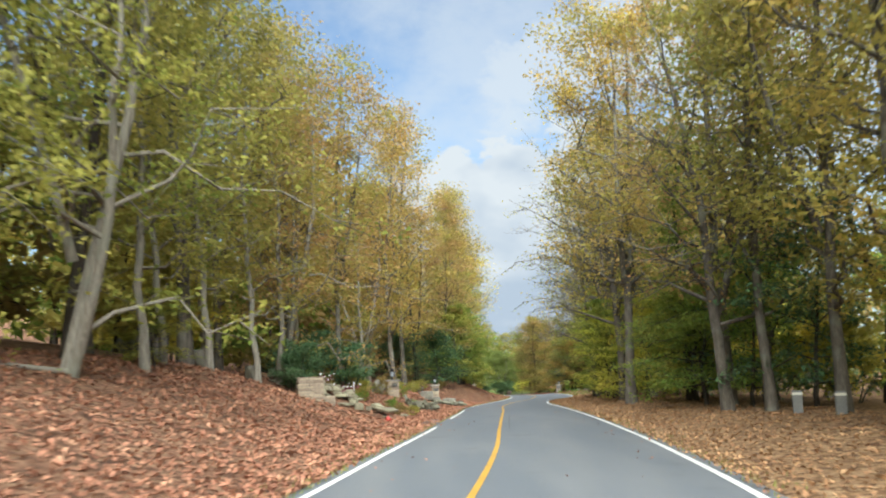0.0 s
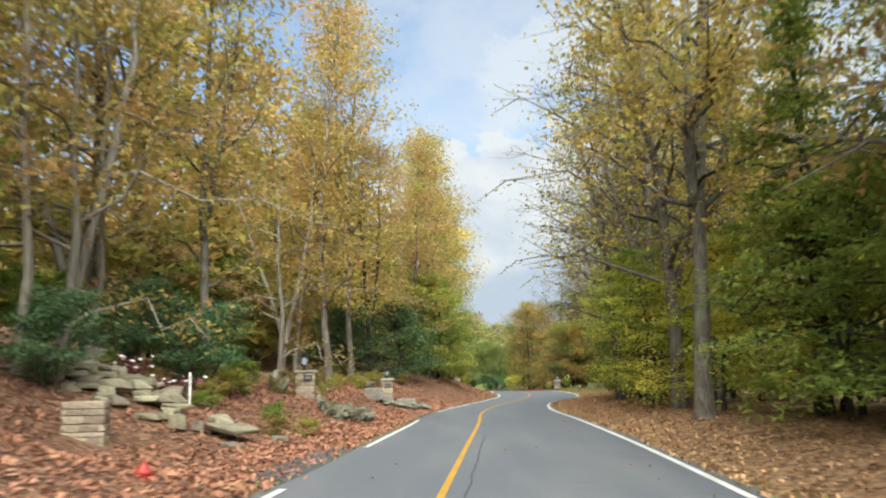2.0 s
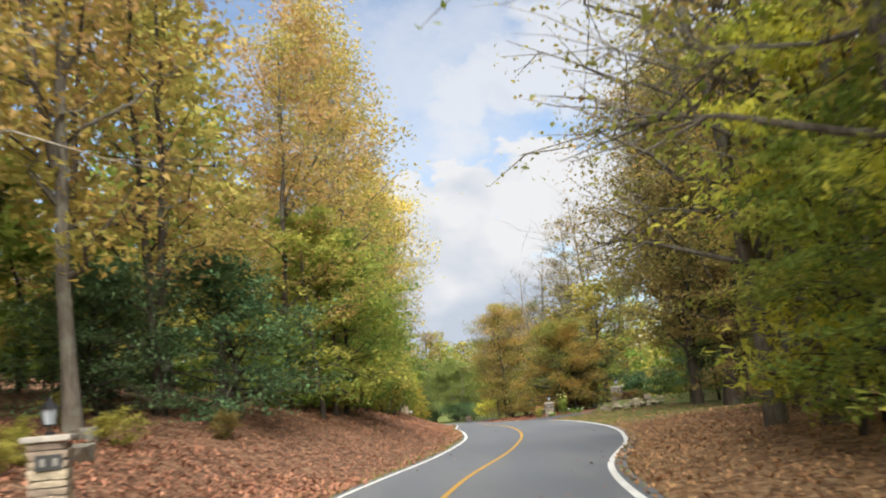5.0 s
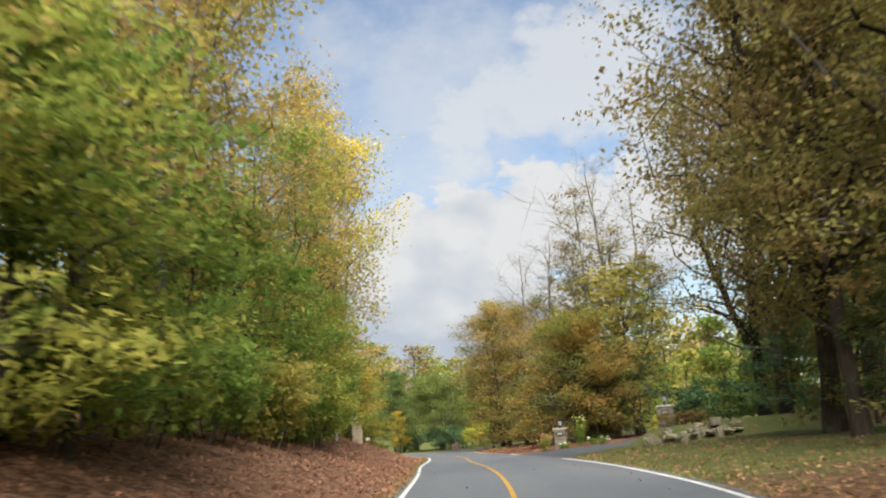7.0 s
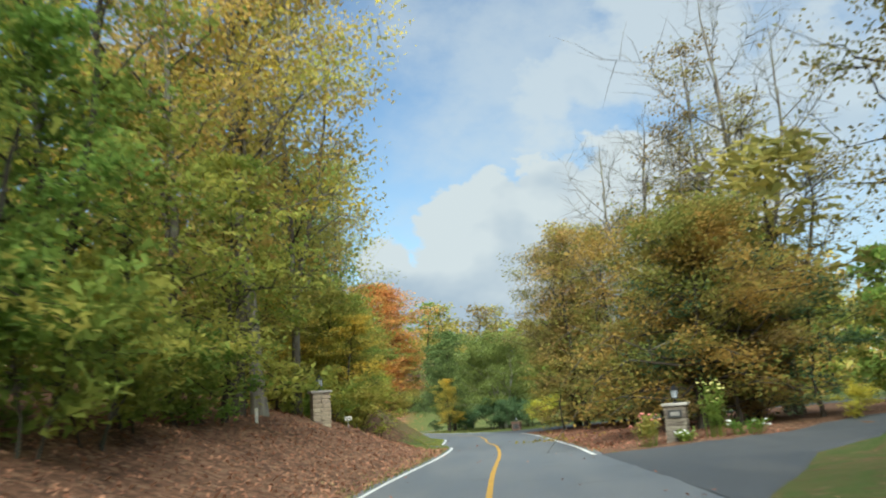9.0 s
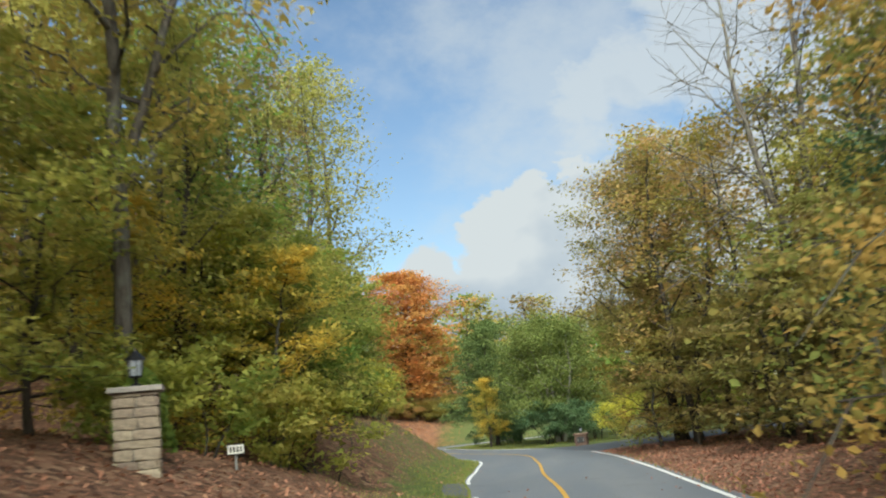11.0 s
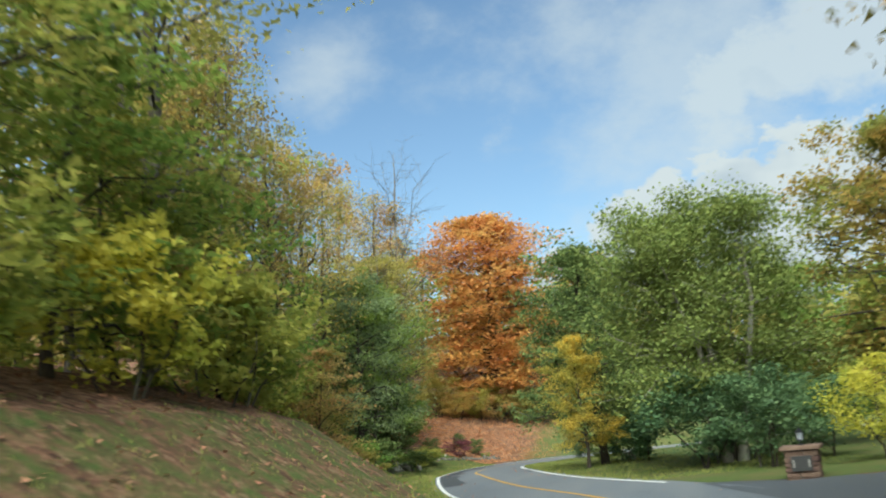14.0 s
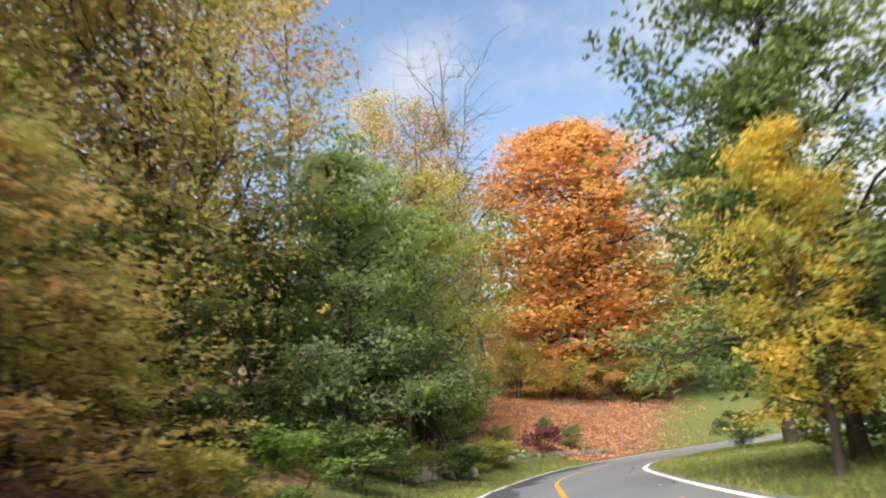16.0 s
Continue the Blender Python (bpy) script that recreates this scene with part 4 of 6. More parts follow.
# right wood
wood_row(1, 8, 84, 4.4, 5.6, 6.5, [(36, 66)], RIGHT_TONES, TALL)
# the same on this side: out of view, added to enclose and shade
wood_row(1, -50, -14, 9, 14, 9, [], RIGHT_TONES, BACK)
wood_row(1, 68, 88, 10, 12.5, 9.5, [], RIGHT_TONES, BACK, 1.0, "deep in the wood")
wood_row(1, -36, 104, 17, 21, 7.5, [(26, 70)], RIGHT_TONES, BACK, 1.0, "deep in the wood")
wood_row(1, -36, 160, 27, 33, 10, [(14, 84), (110, 128)], RIGHT_TONES, BACK, 1.0, "deep in the wood")
for yy, dd, tn, sc in ((50.0, 3.2, "amber", 1.1), (31, 3.8, "rust", 1.0), (62, 3.2, "yellow_green", 0.95), (73, 3.6, "olive", 1.0)):
    plant("overhang", right_of(yy, dd), yy, tn, sc, 1.0, 180 + random.uniform(-25, 25), where="leaning over the road")
for yy, dd, tn, tu in ((42.5, 7.6, "rust", 0), (19, 6.2, "yellow_green", 20), (66, 8.0, "rust", -20)):
    plant("forked", left_of(yy, dd), yy, tn, 1.0, 1.0, tu, where="on the leafy bank")
for yy, dd, tn in ((27, 7.5, "yellow_green"), (12, 6.5, "yellow_green")):
    plant("under", left_of(yy, dd), yy, tn, 0.45, 0.7, where="on the leafy bank")
for yy, dd, sc, tn in ((85, 4.3, 1.0, "yellow_green"), (89.5, 4.4, 1.0, "green")):
    plant("under", left_of(yy, dd), yy, tn, sc, 1.0, where="on the leafy bank")
for yy, dd, key, tn in ((38, 7.0, "tall_c", "green"), (14, 8.2, "tall_a", "amber"), (22, 7.6, "tall_b", "olive"), (29.5, 8.4, "tall_c", "gold"), (36, 8.8, "slender", "amber"), (47, 9.4, "slender", "yellow_green"), (52, 7.4, "slender", "amber"), (56, 9.0, "slender", "olive"), (62, 8.0, "tall_c", "rust")):
    plant(key, right_of(yy, dd), yy, tn, 1.0, 1.0, where="in the roadside wood")
for xx, yy, key, tn, sc in ((21.0, 104, "under", "brown", 0.9), (20.5, 98.5, "under", "forest", 0.9), (18.5, 93, "under", "brown", 0.9), (24.0, 109.5, "under", "dark_green", 0.9), (18.0, 93.5, "oak", "brown", 0.95), (19.4, 103.0, "oak", "brown", 1.0), (27.5, 112, "oak", "brown", 1.05), (22.5, 97, "oak", "olive", 0.95)):
    plant(key, xx, yy, tn, sc, 1.0, where="behind the mown verge")
# pale leaf tones brighten the dark gaps behind the stems by colour
for yy, dd, tn, sc in ((67, 3.8, "yellow_green", 0.7), (16, 6.8, "amber", 0.9), (20, 7.8, "yellow_green", 0.9), (25, 8.4, "amber", 0.9)):
    plant("under", right_of(yy, dd), yy, tn, sc, 0.95, where="at the wood's edge")
# likewise on the left: light amber leaves in place of a lit background
for yy, dd, tn in ((17, 10.0, "amber"), (22.5, 10.8, "yellow_green"), (12.5, 10.2, "amber"), (35, 10.5, "amber")):
    plant("under", left_of(yy, dd), yy, tn, 0.9, 1.0, where="in the roadside wood")
plant("leafy", 1.5, 138.6, "yellow_green", 0.9, 1.0, where="beside a stone pier")
plant("leafy", 4.6, 140.2, "yellow_green", 0.9, 1.0, where="beside a stone pier")
for yy, dd in ((29, 6.0), (36.5, 7.0)):
    plant("under", right_of(yy, dd), yy, "dark_green", 0.9, 1.0, where="at the wood's edge")
plant("thin_crown", right_of(58, 3.8), 58, "brown", 1.0, 1.05, where="overhanging the road")
for xx, yy, key, tn, sc in ((26.0, 123.0, "oak", "brown", 1.15), (28.0, 117, "oak", "brown", 1.15), (27.0, 128.5, "oak", "brown", 1.1), (30, 122, "back_a", "olive", 1.25), (28, 110, "back_b", "brown", 1.2), (32, 130, "back_b", "brown", 1.2), (34, 116, "back_a", "olive", 1.2)):
    (deep_tree if key.startswith("back") else plant)(key, xx, yy, tn, sc, 1.0, where="above the gate")
plant("under", 25.5, 121.0, "dark_green", 0.8, 0.8, where="behind the gate pier")
plant("under", 27.5, 126, "dark_green", 0.9, 0.9, where="behind the gate pier")
for xx, yy, key, tn, sc, ht in ((15.3, 157.0, "tall_c", "rust", 1.05, 0.72), (15.0, 160.0, "fine_leaved", "brown", 1.0, 1.08), (14.0, 158.2, "under", "mixed", 0.8, 0.9), (14.9, 154.5, "under", "brown", 0.8, 0.8), (15.6, 161.8, "under", "rust", 0.8, 0.8), (17.2, 160.5, "tall_c", "rust", 0.95, 0.72), (18.5, 147, "tall_a", "olive", 0.85, 0.55), (17.2, 151, "tall_c", "mixed", 0.9, 0.8), (21, 152, "back_a", "olive", 1.0, 0.7), (23, 160, "back_b", "rust", 1.0, 0.7), (22, 138, "back_b", "olive", 1.0, 0.7), (17.5, 133, "spread", "dark_green", 0.8, 0.8)):
    (deep_tree if key.startswith("back") else plant)(key, xx, yy, tn, sc, ht, where="beside the road")
wood_row(1, 182, 250, 18, 24, 7, [], RIGHT_TONES, BACK, 0.6, "beyond the lawn")
wood_row(1, 164, 250, 28, 36, 9, [], RIGHT_TONES, BACK, 0.8, "beyond the lawn")
plant("fine_leaved", 18.3, 99.0, "brown", 1.2, 1.2, where="behind the mown verge")
for yy, dd, tn, tr in ((58.0, 4.2, "rust", 175), (51.5, 5.0, "brown", 200), (70.5, 4.4, "rust", 165)):
    plant("bare_limbs", right_of(yy, dd), yy, tn, 1.0, 1.0, tr, where="over the road")
plant("tall_c", 0.6, 141.0, "olive", 0.9, 0.75, where="where the wood opens")
# thick-stemmed tree and conifers where the wood meets the road
plant("big_trunk", 8.7, 44.9, "gold", 1.0, 1.0, 40, where="at the road edge")
plant("hemlock", 10.9, 42.6, "green", 0.9, 1.0, where="at the wood's edge")
# yellow tones put the missing light into the leaf colour here
for yy, dd, tn, sc in ((33.5, 5.2, "green", 0.85), (37.0, 4.4, "green", 0.9), (40.5, 4.8, "yellow_green", 0.9), (43.2, 5.6, "yellow_green", 0.9), (47.5, 3.9, "yellow", 0.75), (51.5, 3.6, "yellow", 0.75), (55.0, 3.4, "yellow_green", 0.85), (59.0, 3.6, "yellow", 0.8), (63.5, 3.8, "green", 0.75)):
    plant("under", right_of(yy, dd), yy, tn, sc, 0.95, where="at the wood's edge")
for xx, yy, sc, tr in ((-0.9, 78.6, 1.0, 0), (-3.6, 76.2, 0.85, 120), (-4.8, 81.0, 0.8, 220)):
    plant("yew", xx, yy, "dark_green", sc, 1.0, tr, where="above the road bank")
# understorey; its amber and yellow tones stand in for light within the wood
wood_row(-1, 0, 82, 10, 14, 4.6, [], [(24, {"yellow_green": 4, "amber": 2, "green": 2}), (400, {"olive": 4, "green": 3, "brown": 2})], ["back_under"], 1.0)
wood_row(-1, 86, 126.5, 4.4, 5.8, 4.6, [], [(400, {"green": 4, "yellow_green": 4, "olive": 1})], ["under"], 0.95)
wood_row(-1, 142, 200, 5.6, 6.8, 4.8, [], [(176, {"green": 2, "yellow_green": 4, "yellow": 1}), (400, {"forest": 6, "brown": 3, "rust": 1})], ["under"], 0.85)
wood_row(-1, 4, 200, 16, 24, 5, [], LOW_TONES, ["back_under"], 1.1)
wood_row(1, 40, 88, 4.6, 6.4, 5.6, [], [(400, {"amber": 2, "yellow": 4, "yellow_green": 4})], ["under"], 0.95)
wood_row(1, 0, 100, 13, 18, 4.2, [(46, 64)], [(400, {"green": 1, "amber": 4, "yellow_green": 4})], ["back_under"], 1.25)
wood_row(1, 130, 161, 4.0, 7.0, 4.2, [], [(400, {"dark_green": 3, "brown": 3, "rust": 2})], ["under"], 0.75)
wood_row(1, 128, 180, 20, 26, 4.5, [], LOW_TONES, ["back_under"], 1.2, "beyond the driveway")
wood_row(1, 180, 250, 14, 20, 5, [], LOW_TONES, ["back_under"], 1.1, "beyond the lawn")

# low growth that closes the gaps between the stems
wood_row(-1, 84, 123, 4.0, 5.2, 2.6, [], [(400, {"green": 4, "yellow_green": 3, "olive": 1})], ["leafy"], 1.1)
# mostly yellow-green, so that colour lifts this shaded bank
wood_row(-1, 146, 178, 4.9, 5.7, 2.6, [], [(400, {"green": 2, "yellow_green": 4, "yellow": 1})], ["leafy"], 1.1)
wood_row(-1, 178, 212, 5.4, 7.2, 2.7, [], [(190, {"yellow_green": 3, "green": 3, "rust": 1}), (400, {"forest": 4, "green": 3, "rust": 1})], ["leafy"], 1.25)
wood_row(1, 30, 86, 7.0, 8.8, 4.0, [], [(400, {"green": 3, "yellow_green": 3, "amber": 1})], ["leafy"], 1.2)
wood_row(1, 132, 161, 6.0, 8.0, 3.6, [], [(400, {"dark_green": 3, "brown": 2, "green": 1})], ["leafy"], 1.2)
plant("under", left_of(179.5, 3.8), 179.5, "rust", 0.6, 0.9, where="on the grassy bank")
plant("under", left_of(183.0, 4.0), 183.0, "rust", 0.5, 0.9, where="on the grassy bank")
# trees with a place of their own
plant("round", 16.7, 131.5, "mixed", 0.92, 1.02, where="behind the gate pier")
plant("under", 20.9, 132, "dark_green", 0.85, 0.8, where="behind the gate pier")
plant("bare", 18.6, 149.0, None, 1.0, 0.95, where="behind a round tree")
plant("bare", 21.6, 143.0, None, 1.2, 1.0, where="behind a round tree")
plant("thin_crown", 23.0, 142.5, "brown", 1.15, 0.75, where="behind a round tree")
plant("thin_crown", 20.6, 146.5, "brown", 1.05, 1.05, where="behind a round tree")
plant("many_stemmed", 10.5, 181.0, "dome_green", 1.06, 0.94, where="on the lawn by the bend")
plant("spread", 5.6, 186.0, "amber", 0.33, 1.3, where="beside the domed tree")
plant("spread", 6.0, 188.4, "forest", 0.72, 1.05, where="on the lawn by the bend")
plant("spread", 4.8, 202.5, "forest", 0.95, 1.0, where="on the lawn by the bend")
plant("conic", -6.6, 231, "orange", 1.5, 0.7, where="at the top of the slope")
plant("tall_a", left_of(141, 7.2), 141, "olive", 0.9, 0.8, where="at the edge of the wood")
plant("tall_c", left_of(147, 7.0), 147, "green", 0.9, 0.85, where="at the edge of the wood")
plant("tall_c", left_of(184, 8.0), 184, "brown", 1.0, 1.0, where="at the edge of the garden")
plant("oak", left_of(187, 9.5), 187, "gold", 0.95, 0.95, where="at the edge of the garden")
plant("forked", left_of(191, 7.5), 191, "olive", 0.95, 1.3, 60, where="at the edge of the garden")
for yy, dd, tn, sc in ((140.5, 4.4, "amber", 0.75), (143.5, 4.1, "yellow_green", 0.8), (147.8, 4.5, "yellow_green", 0.75), (130.5, 6.4, "yellow_green", 0.85), (134.0, 6.8, "yellow_green", 0.85), (137.6, 7.0, "amber", 0.75), (141.8, 5.6, "yellow_green", 0.9)):
    plant("under", left_of(yy, dd), yy, tn, sc, 0.95, where="on the leafy bank")
plant("bare", -11.6, 224.5, None, 1.15, 1.1, where="at the edge of the wood")
plant("bare", -9.5, 210, None, 0.8, 0.9, where="at the edge of the wood")
for xx, yy, key, tn, sc, ht in ((-6.6, 196.5, "spread", "sage", 0.85, 1.0), (-9.2, 207, "bare", None, 0.5, 0.8), (-10.2, 199, "tall_c", "rust", 1.0, 1.0), (-9.0, 203, "spread", "forest", 0.9, 1.0), (-10.0, 210, "spread", "sage", 0.9, 1.0), (-8.6, 209.6, "bush", "forest", 1.0, 0.9), (-9.4, 213.4, "bush", "green", 1.1, 0.9), (-10.2, 216.6, "bush", "olive", 1.1, 0.9), (-11.2, 217, "spread", "olive", 1.0, 1.1), (-13.5, 224, "tall_c", "rust", 1.0, 1.1), (-14, 232, "tall_a", "olive", 0.9, 0.9), (-17, 226, "tall_b", "gold", 1.0, 0.95), (-5.4, 228.6, "bush", "rust", 1.2, 0.8), (-2.2, 230.8, "bush", "olive", 1.3, 0.9), (-8.6, 227.6, "bush", "gold", 1.2, 0.75), (-10.4, 227.6, "bush", "olive", 1.3, 0.9), (0, 234, "under", "dark_green", 0.6, 0.5), (3.5, 240, "spread", "green", 0.8, 0.8)):
    plant(key, xx, yy, tn, sc, ht, where="at the edge of the garden")
for i in range(16):
    deep_tree(random.choice(BACK), -26 + i * 4.2 + random.uniform(-1, 1), 246 + random.uniform(0, 8), tones(LEFT_TONES, 300), 1.0, 0.75, where="on the far rise")
plant("bush", 13.7, 175, "yellow", 0.86, 1.05, where="beside the driveway")
plant("spread", 16.4, 183.5, "mixed", 0.95, 0.95, where="behind the yellow shrub")
plant("under", 17.6, 180, "brown", 0.8, 0.8, where="behind the yellow shrub")
plant("evergreen", 11.0, 176.6, "dark_green", 0.95, 1.0, where="under the domed tree")
for xx, yy, sc in ((9.6, 178.4, 1.15), (10.6, 180.9, 1.2), (12.6, 178.6, 1.0), (11.6, 184, 1.1)):
    plant("evergreen", xx, yy, "dark_green", sc, 0.85, where="under the domed tree")
# shrubs added, mostly dark, to stand in for shade at the tree feet
for xx, yy, tn, sc in ((5.8, 191, "green", 0.55), (7.0, 188, "dark_green", 0.5), (6.6, 190, "forest", 0.9), (7.4, 187.6, "dark_green", 0.9)):
    plant("leafy", xx, yy, tn, sc, 1.0, where="beside the lawn, in place of shade" if yy > 184 else "on the grassy bank")
plant("leafy", 5.4, 204, "forest", 0.9, 1.0, 40, where="beside the lawn, in place of shade")
for xx, yy, key, tn, sc, tl, tr in ((-7.0, 228.4, "bush", "olive", 1.2, 0.9, 70), (-3.8, 229.7, "bush", "olive", 1.2, 0.75, 200), (-12.0, 236, "under", "olive", 0.8, 0.7, 15), (-6.0, 236.5, "under", "green", 0.8, 0.7, 130), (-1.5, 236, "under", "olive", 0.8, 0.7, 250), (3.2, 235.5, "under", "green", 0.8, 0.7, 310)):
    plant(key, xx, yy, tn, sc, tl, tr, where="on the slope below the maple")
for xx, yy, tn, sc, tr in ((3.1, 136.2, "yellow_green", 0.8, 20), (3.9, 138.2, "yellow_green", 0.75, 150), (2.6, 134.6, "yellow_green", 0.7, 260)):
    plant("leafy", xx, yy, tn, sc, 1.0, tr, where="behind the small sign")
plant("oak", -11.2, 192.6, "rust", 0.8, 0.85, 35, where="at the edge of the garden")
plant("oak", -7.9, 190.4, "gold", 0.72, 1.0, 140, where="at the edge of the garden")
# evergreen shrubs by the rock garden and further along
for xx, yy, sc in ((-6.2, 39.2, 0.85), (-6.5, 44.4, 1.0), (-4.7, 45.0, 1.0)):
    plant("evergreen", xx, yy, "dark_green", sc, 0.95, where="above the road bank")


def far_woods(name, tone, seed, places):
    """Distant wooded slopes that close the view, and the unseen rear, joined."""
    rng = np.random.default_rng(seed)
    cs = []
    for x, y, h, r in places:
        n = 330
        p = rng.normal(0, 1, (n, 3))
        p /= np.linalg.norm(p, axis=1, keepdims=True)
        p *= rng.uniform(0.6, 1.05, (n, 1))
        p = p * np.array([r, r, h * 0.5]) + np.array([x, y, land(x, min(y, 270)) + h * 0.5])
        cs.append(p)
    v, f = leaf_cards(rng, np.concatenate(cs), 1.0, 0.3, 0.5, simple=True)
    tagged(part_mesh(name, fast_mesh(name, v, f, LEAF[tone])), "distant autumn woodland closing the view, with unseen trees behind the start", "woodland", kind="stuff")


spots = {"olive": [], "gold": [], "rust": [], "green": []}
for i in range(200):
    y = random.uniform(-60, 268)
    sd = random.choice((-1, 1))
    d = random.uniform(38, 75)
    if sd > 0 and 10 < y < 95:
        d = random.uniform(60, 90)
    x = left_of(min(y, 215), d) if sd < 0 else right_of(min(y, 215), d)
    spots[random.choice(list(spots))].append((x, y, random.uniform(13, 19), random.uniform(4, 6)))
for i in range(70):
    spots[random.choice(list(spots))].append((random.uniform(-75, 100), random.uniform(258, 300), random.uniform(7, 14), random.uniform(4, 6)))
# added clumps behind the start, never in view, that close off the rear
for i in range(40):
    spots[random.choice(list(spots))].append((random.uniform(-60, 60), random.uniform(-95, -45), random.uniform(13, 19), random.uniform(4, 6)))
for i, (tone, places) in enumerate(spots.items()):
    far_woods("far_woods", tone, 40 + i, places)


join_deep()


# ---- stone piers, lanterns and rocks ----
def stone_block(seed, rough=0.06):
    """A unit block with worn edges and uneven faces."""
    rng = np.random.default_rng(seed)
    bm = bmesh.new()
    bmesh.ops.create_cube(bm, size=1.0)
    bmesh.ops.bevel(bm, geom=list(bm.edges), offset=0.09, segments=1, affect="EDGES", profile=0.5)
    for v in bm.verts:
        v.co += Vector(rng.normal(0, rough * 0.5, 3))
    me = bpy.data.meshes.new("stone")
    bm.to_mesh(me)
    bm.free()
    return me


def block_set(mat, count, seed):
    out = []
    for i in range(count):
        me = stone_block(seed + i)
        me.materials.append(mat)
        out.append(me)
    return out


TAN_BLOCKS = block_set(STONE_TAN, 5, 100)
BRICK_BLOCKS = block_set(STONE_BRICK_SHADE, 5, 160)
BROWN_BLOCKS = block_set(STONE_BROWN, 5, 120)


def box_bm(sx, sy, sz, z0=0.0, bevel=0.01):
    bm = bmesh.new()
    bmesh.ops.create_cube(bm, size=1.0)
    bmesh.ops.scale(bm, vec=(sx, sy, sz), verts=bm.verts)
    bmesh.ops.translate(bm, vec=(0, 0, z0 + sz / 2), verts=bm.verts)
    if bevel:
        bmesh.ops.bevel(bm, geom=list(bm.edges), offset=bevel, segments=2, affect="EDGES", profile=0.5)
    return bm


def cyl_bm(r0, r1, h, z0=0.0, sides=14):
    bm = bmesh.new()
    bmesh.ops.create_cone(bm, cap_ends=True, segments=sides, radius1=r0, radius2=r1, depth=h)
    bmesh.ops.translate(bm, vec=(0, 0, z0 + h / 2), verts=bm.verts)
    return bm


def stone_pier(x, y, w, dpt, h, turn, blocks, label, cap=True, taper=0.0, seed=1, course=0.12, sink=0.15, slab=CAP_STONE):
    """A pier of coursed stones round a mortar core, with a slab on top."""
    rng = random.Random(seed)
    ob = thing("stone_pier", on_land(x, y, turn), label, "pier", "stone piers at the entrances")
    part("core", box_bm(w - 0.09, dpt - 0.09, h + sink - 0.02, -sink, 0), MORTAR, ob)
    z = -sink
    row = 0
    while z < h - 0.03:
        ch = min(course * rng.uniform(0.75, 1.3), h - z)
        ch = h - z if h - z - ch < 0.04 else ch
        k = 1 - taper * max(z, 0) / h
        ww, dd = w * k, dpt * k
        for side in range(4):
            ln, off = (ww, dd / 2) if side % 2 == 0 else (dd, ww / 2)
            ln -= 0.11 if (row + side) % 2 else 0.0
            n = max(1, round(ln / rng.uniform(0.26, 0.42)))
            cuts = sorted([0.0] + [(i + rng.uniform(-0.22, 0.22)) / n for i in range(1, n)] + [1.0])
            for a, b in zip(cuts, cuts[1:]):
                s = Matrix.Diagonal(((b - a) * ln - 0.012, 0.11 + rng.uniform(0, 0.02), ch - 0.012, 1))
                m = pose(0, 0, 0, 0, 0, side * 90) @ Matrix.Translation((((a + b) / 2 - 0.5) * ln, -off + 0.055, z + ch / 2)) @ s
                part_mesh("stone", rng.choice(blocks), ob, "", m)
        z += ch
        row += 1
    if cap:
        part("cap", box_bm((w + 0.13) * (1 - taper), (dpt + 0.13) * (1 - taper), 0.085, h + 0.004, 0.018), slab, ob, "weathered capstone slab")
    return ob, h + (0.089 if cap else 0)


def lantern(x, y, z, size, label, turn=0.0):
    """A post lantern: foot, stem, glazed body with bars, roof and finial."""
    ob = thing("lantern", Matrix.Translation((x, y, z)) @ pose(0, 0, 0, 0, 0, turn) @ Matrix.Scale(size, 4), label, "lantern", "lanterns on the piers")
    part("foot", cyl_bm(0.12, 0.06, 0.06), BLACK_METAL, ob)
    part("stem", cyl_bm(0.03, 0.03, 0.10, 0.06), BLACK_METAL, ob)
    part("tray", cyl_bm(0.10, 0.13, 0.03, 0.16, 6), BLACK_METAL, ob)
    part("glass", cyl_bm(0.105, 0.15, 0.28, 0.19, 6), LAMP_GLASS, ob, "milky glass body")
    for i in range(6):
        a = math.pi / 3 * i
        g = Geo()
        g.tube([(0.11 * math.cos(a), 0.11 * math.sin(a), 0.19), (0.156 * math.cos(a), 0.156 * math.sin(a), 0.47)], [0.009, 0.009], 4)
        part_mesh("bar", g.mesh("bar", BLACK_METAL, False), ob)
    part("roof", cyl_bm(0.19, 0.05, 0.14, 0.47, 6), BLACK_METAL, ob)
    part("finial", cyl_bm(0.035, 0.01, 0.08, 0.61, 8), BLACK_METAL, ob)
    return ob


PLATE_GREY = plain_material("plate_grey", (0.22, 0.21, 0.19), 0.6)


def plaque(parent, z, w, h, off, turn, bars):
    """A dark plate with plain pale bars on a pier's face."""
    m = pose(0, 0, 0, 0, 0, turn) @ Matrix.Translation((0, -off, z))
    bm = box_bm(w, 0.025, h, -h / 2, 0.004)
    p = part("plaque", bm, SIGN_DARK, parent, "dark plate", m)
    for bx, bw, bz in bars:
        part("bar", box_bm(bw, 0.012, h * 0.5, -h * 0.25, 0.002), PLATE_GREY, p, "", Matrix.Translation((bx, -0.016, bz)))


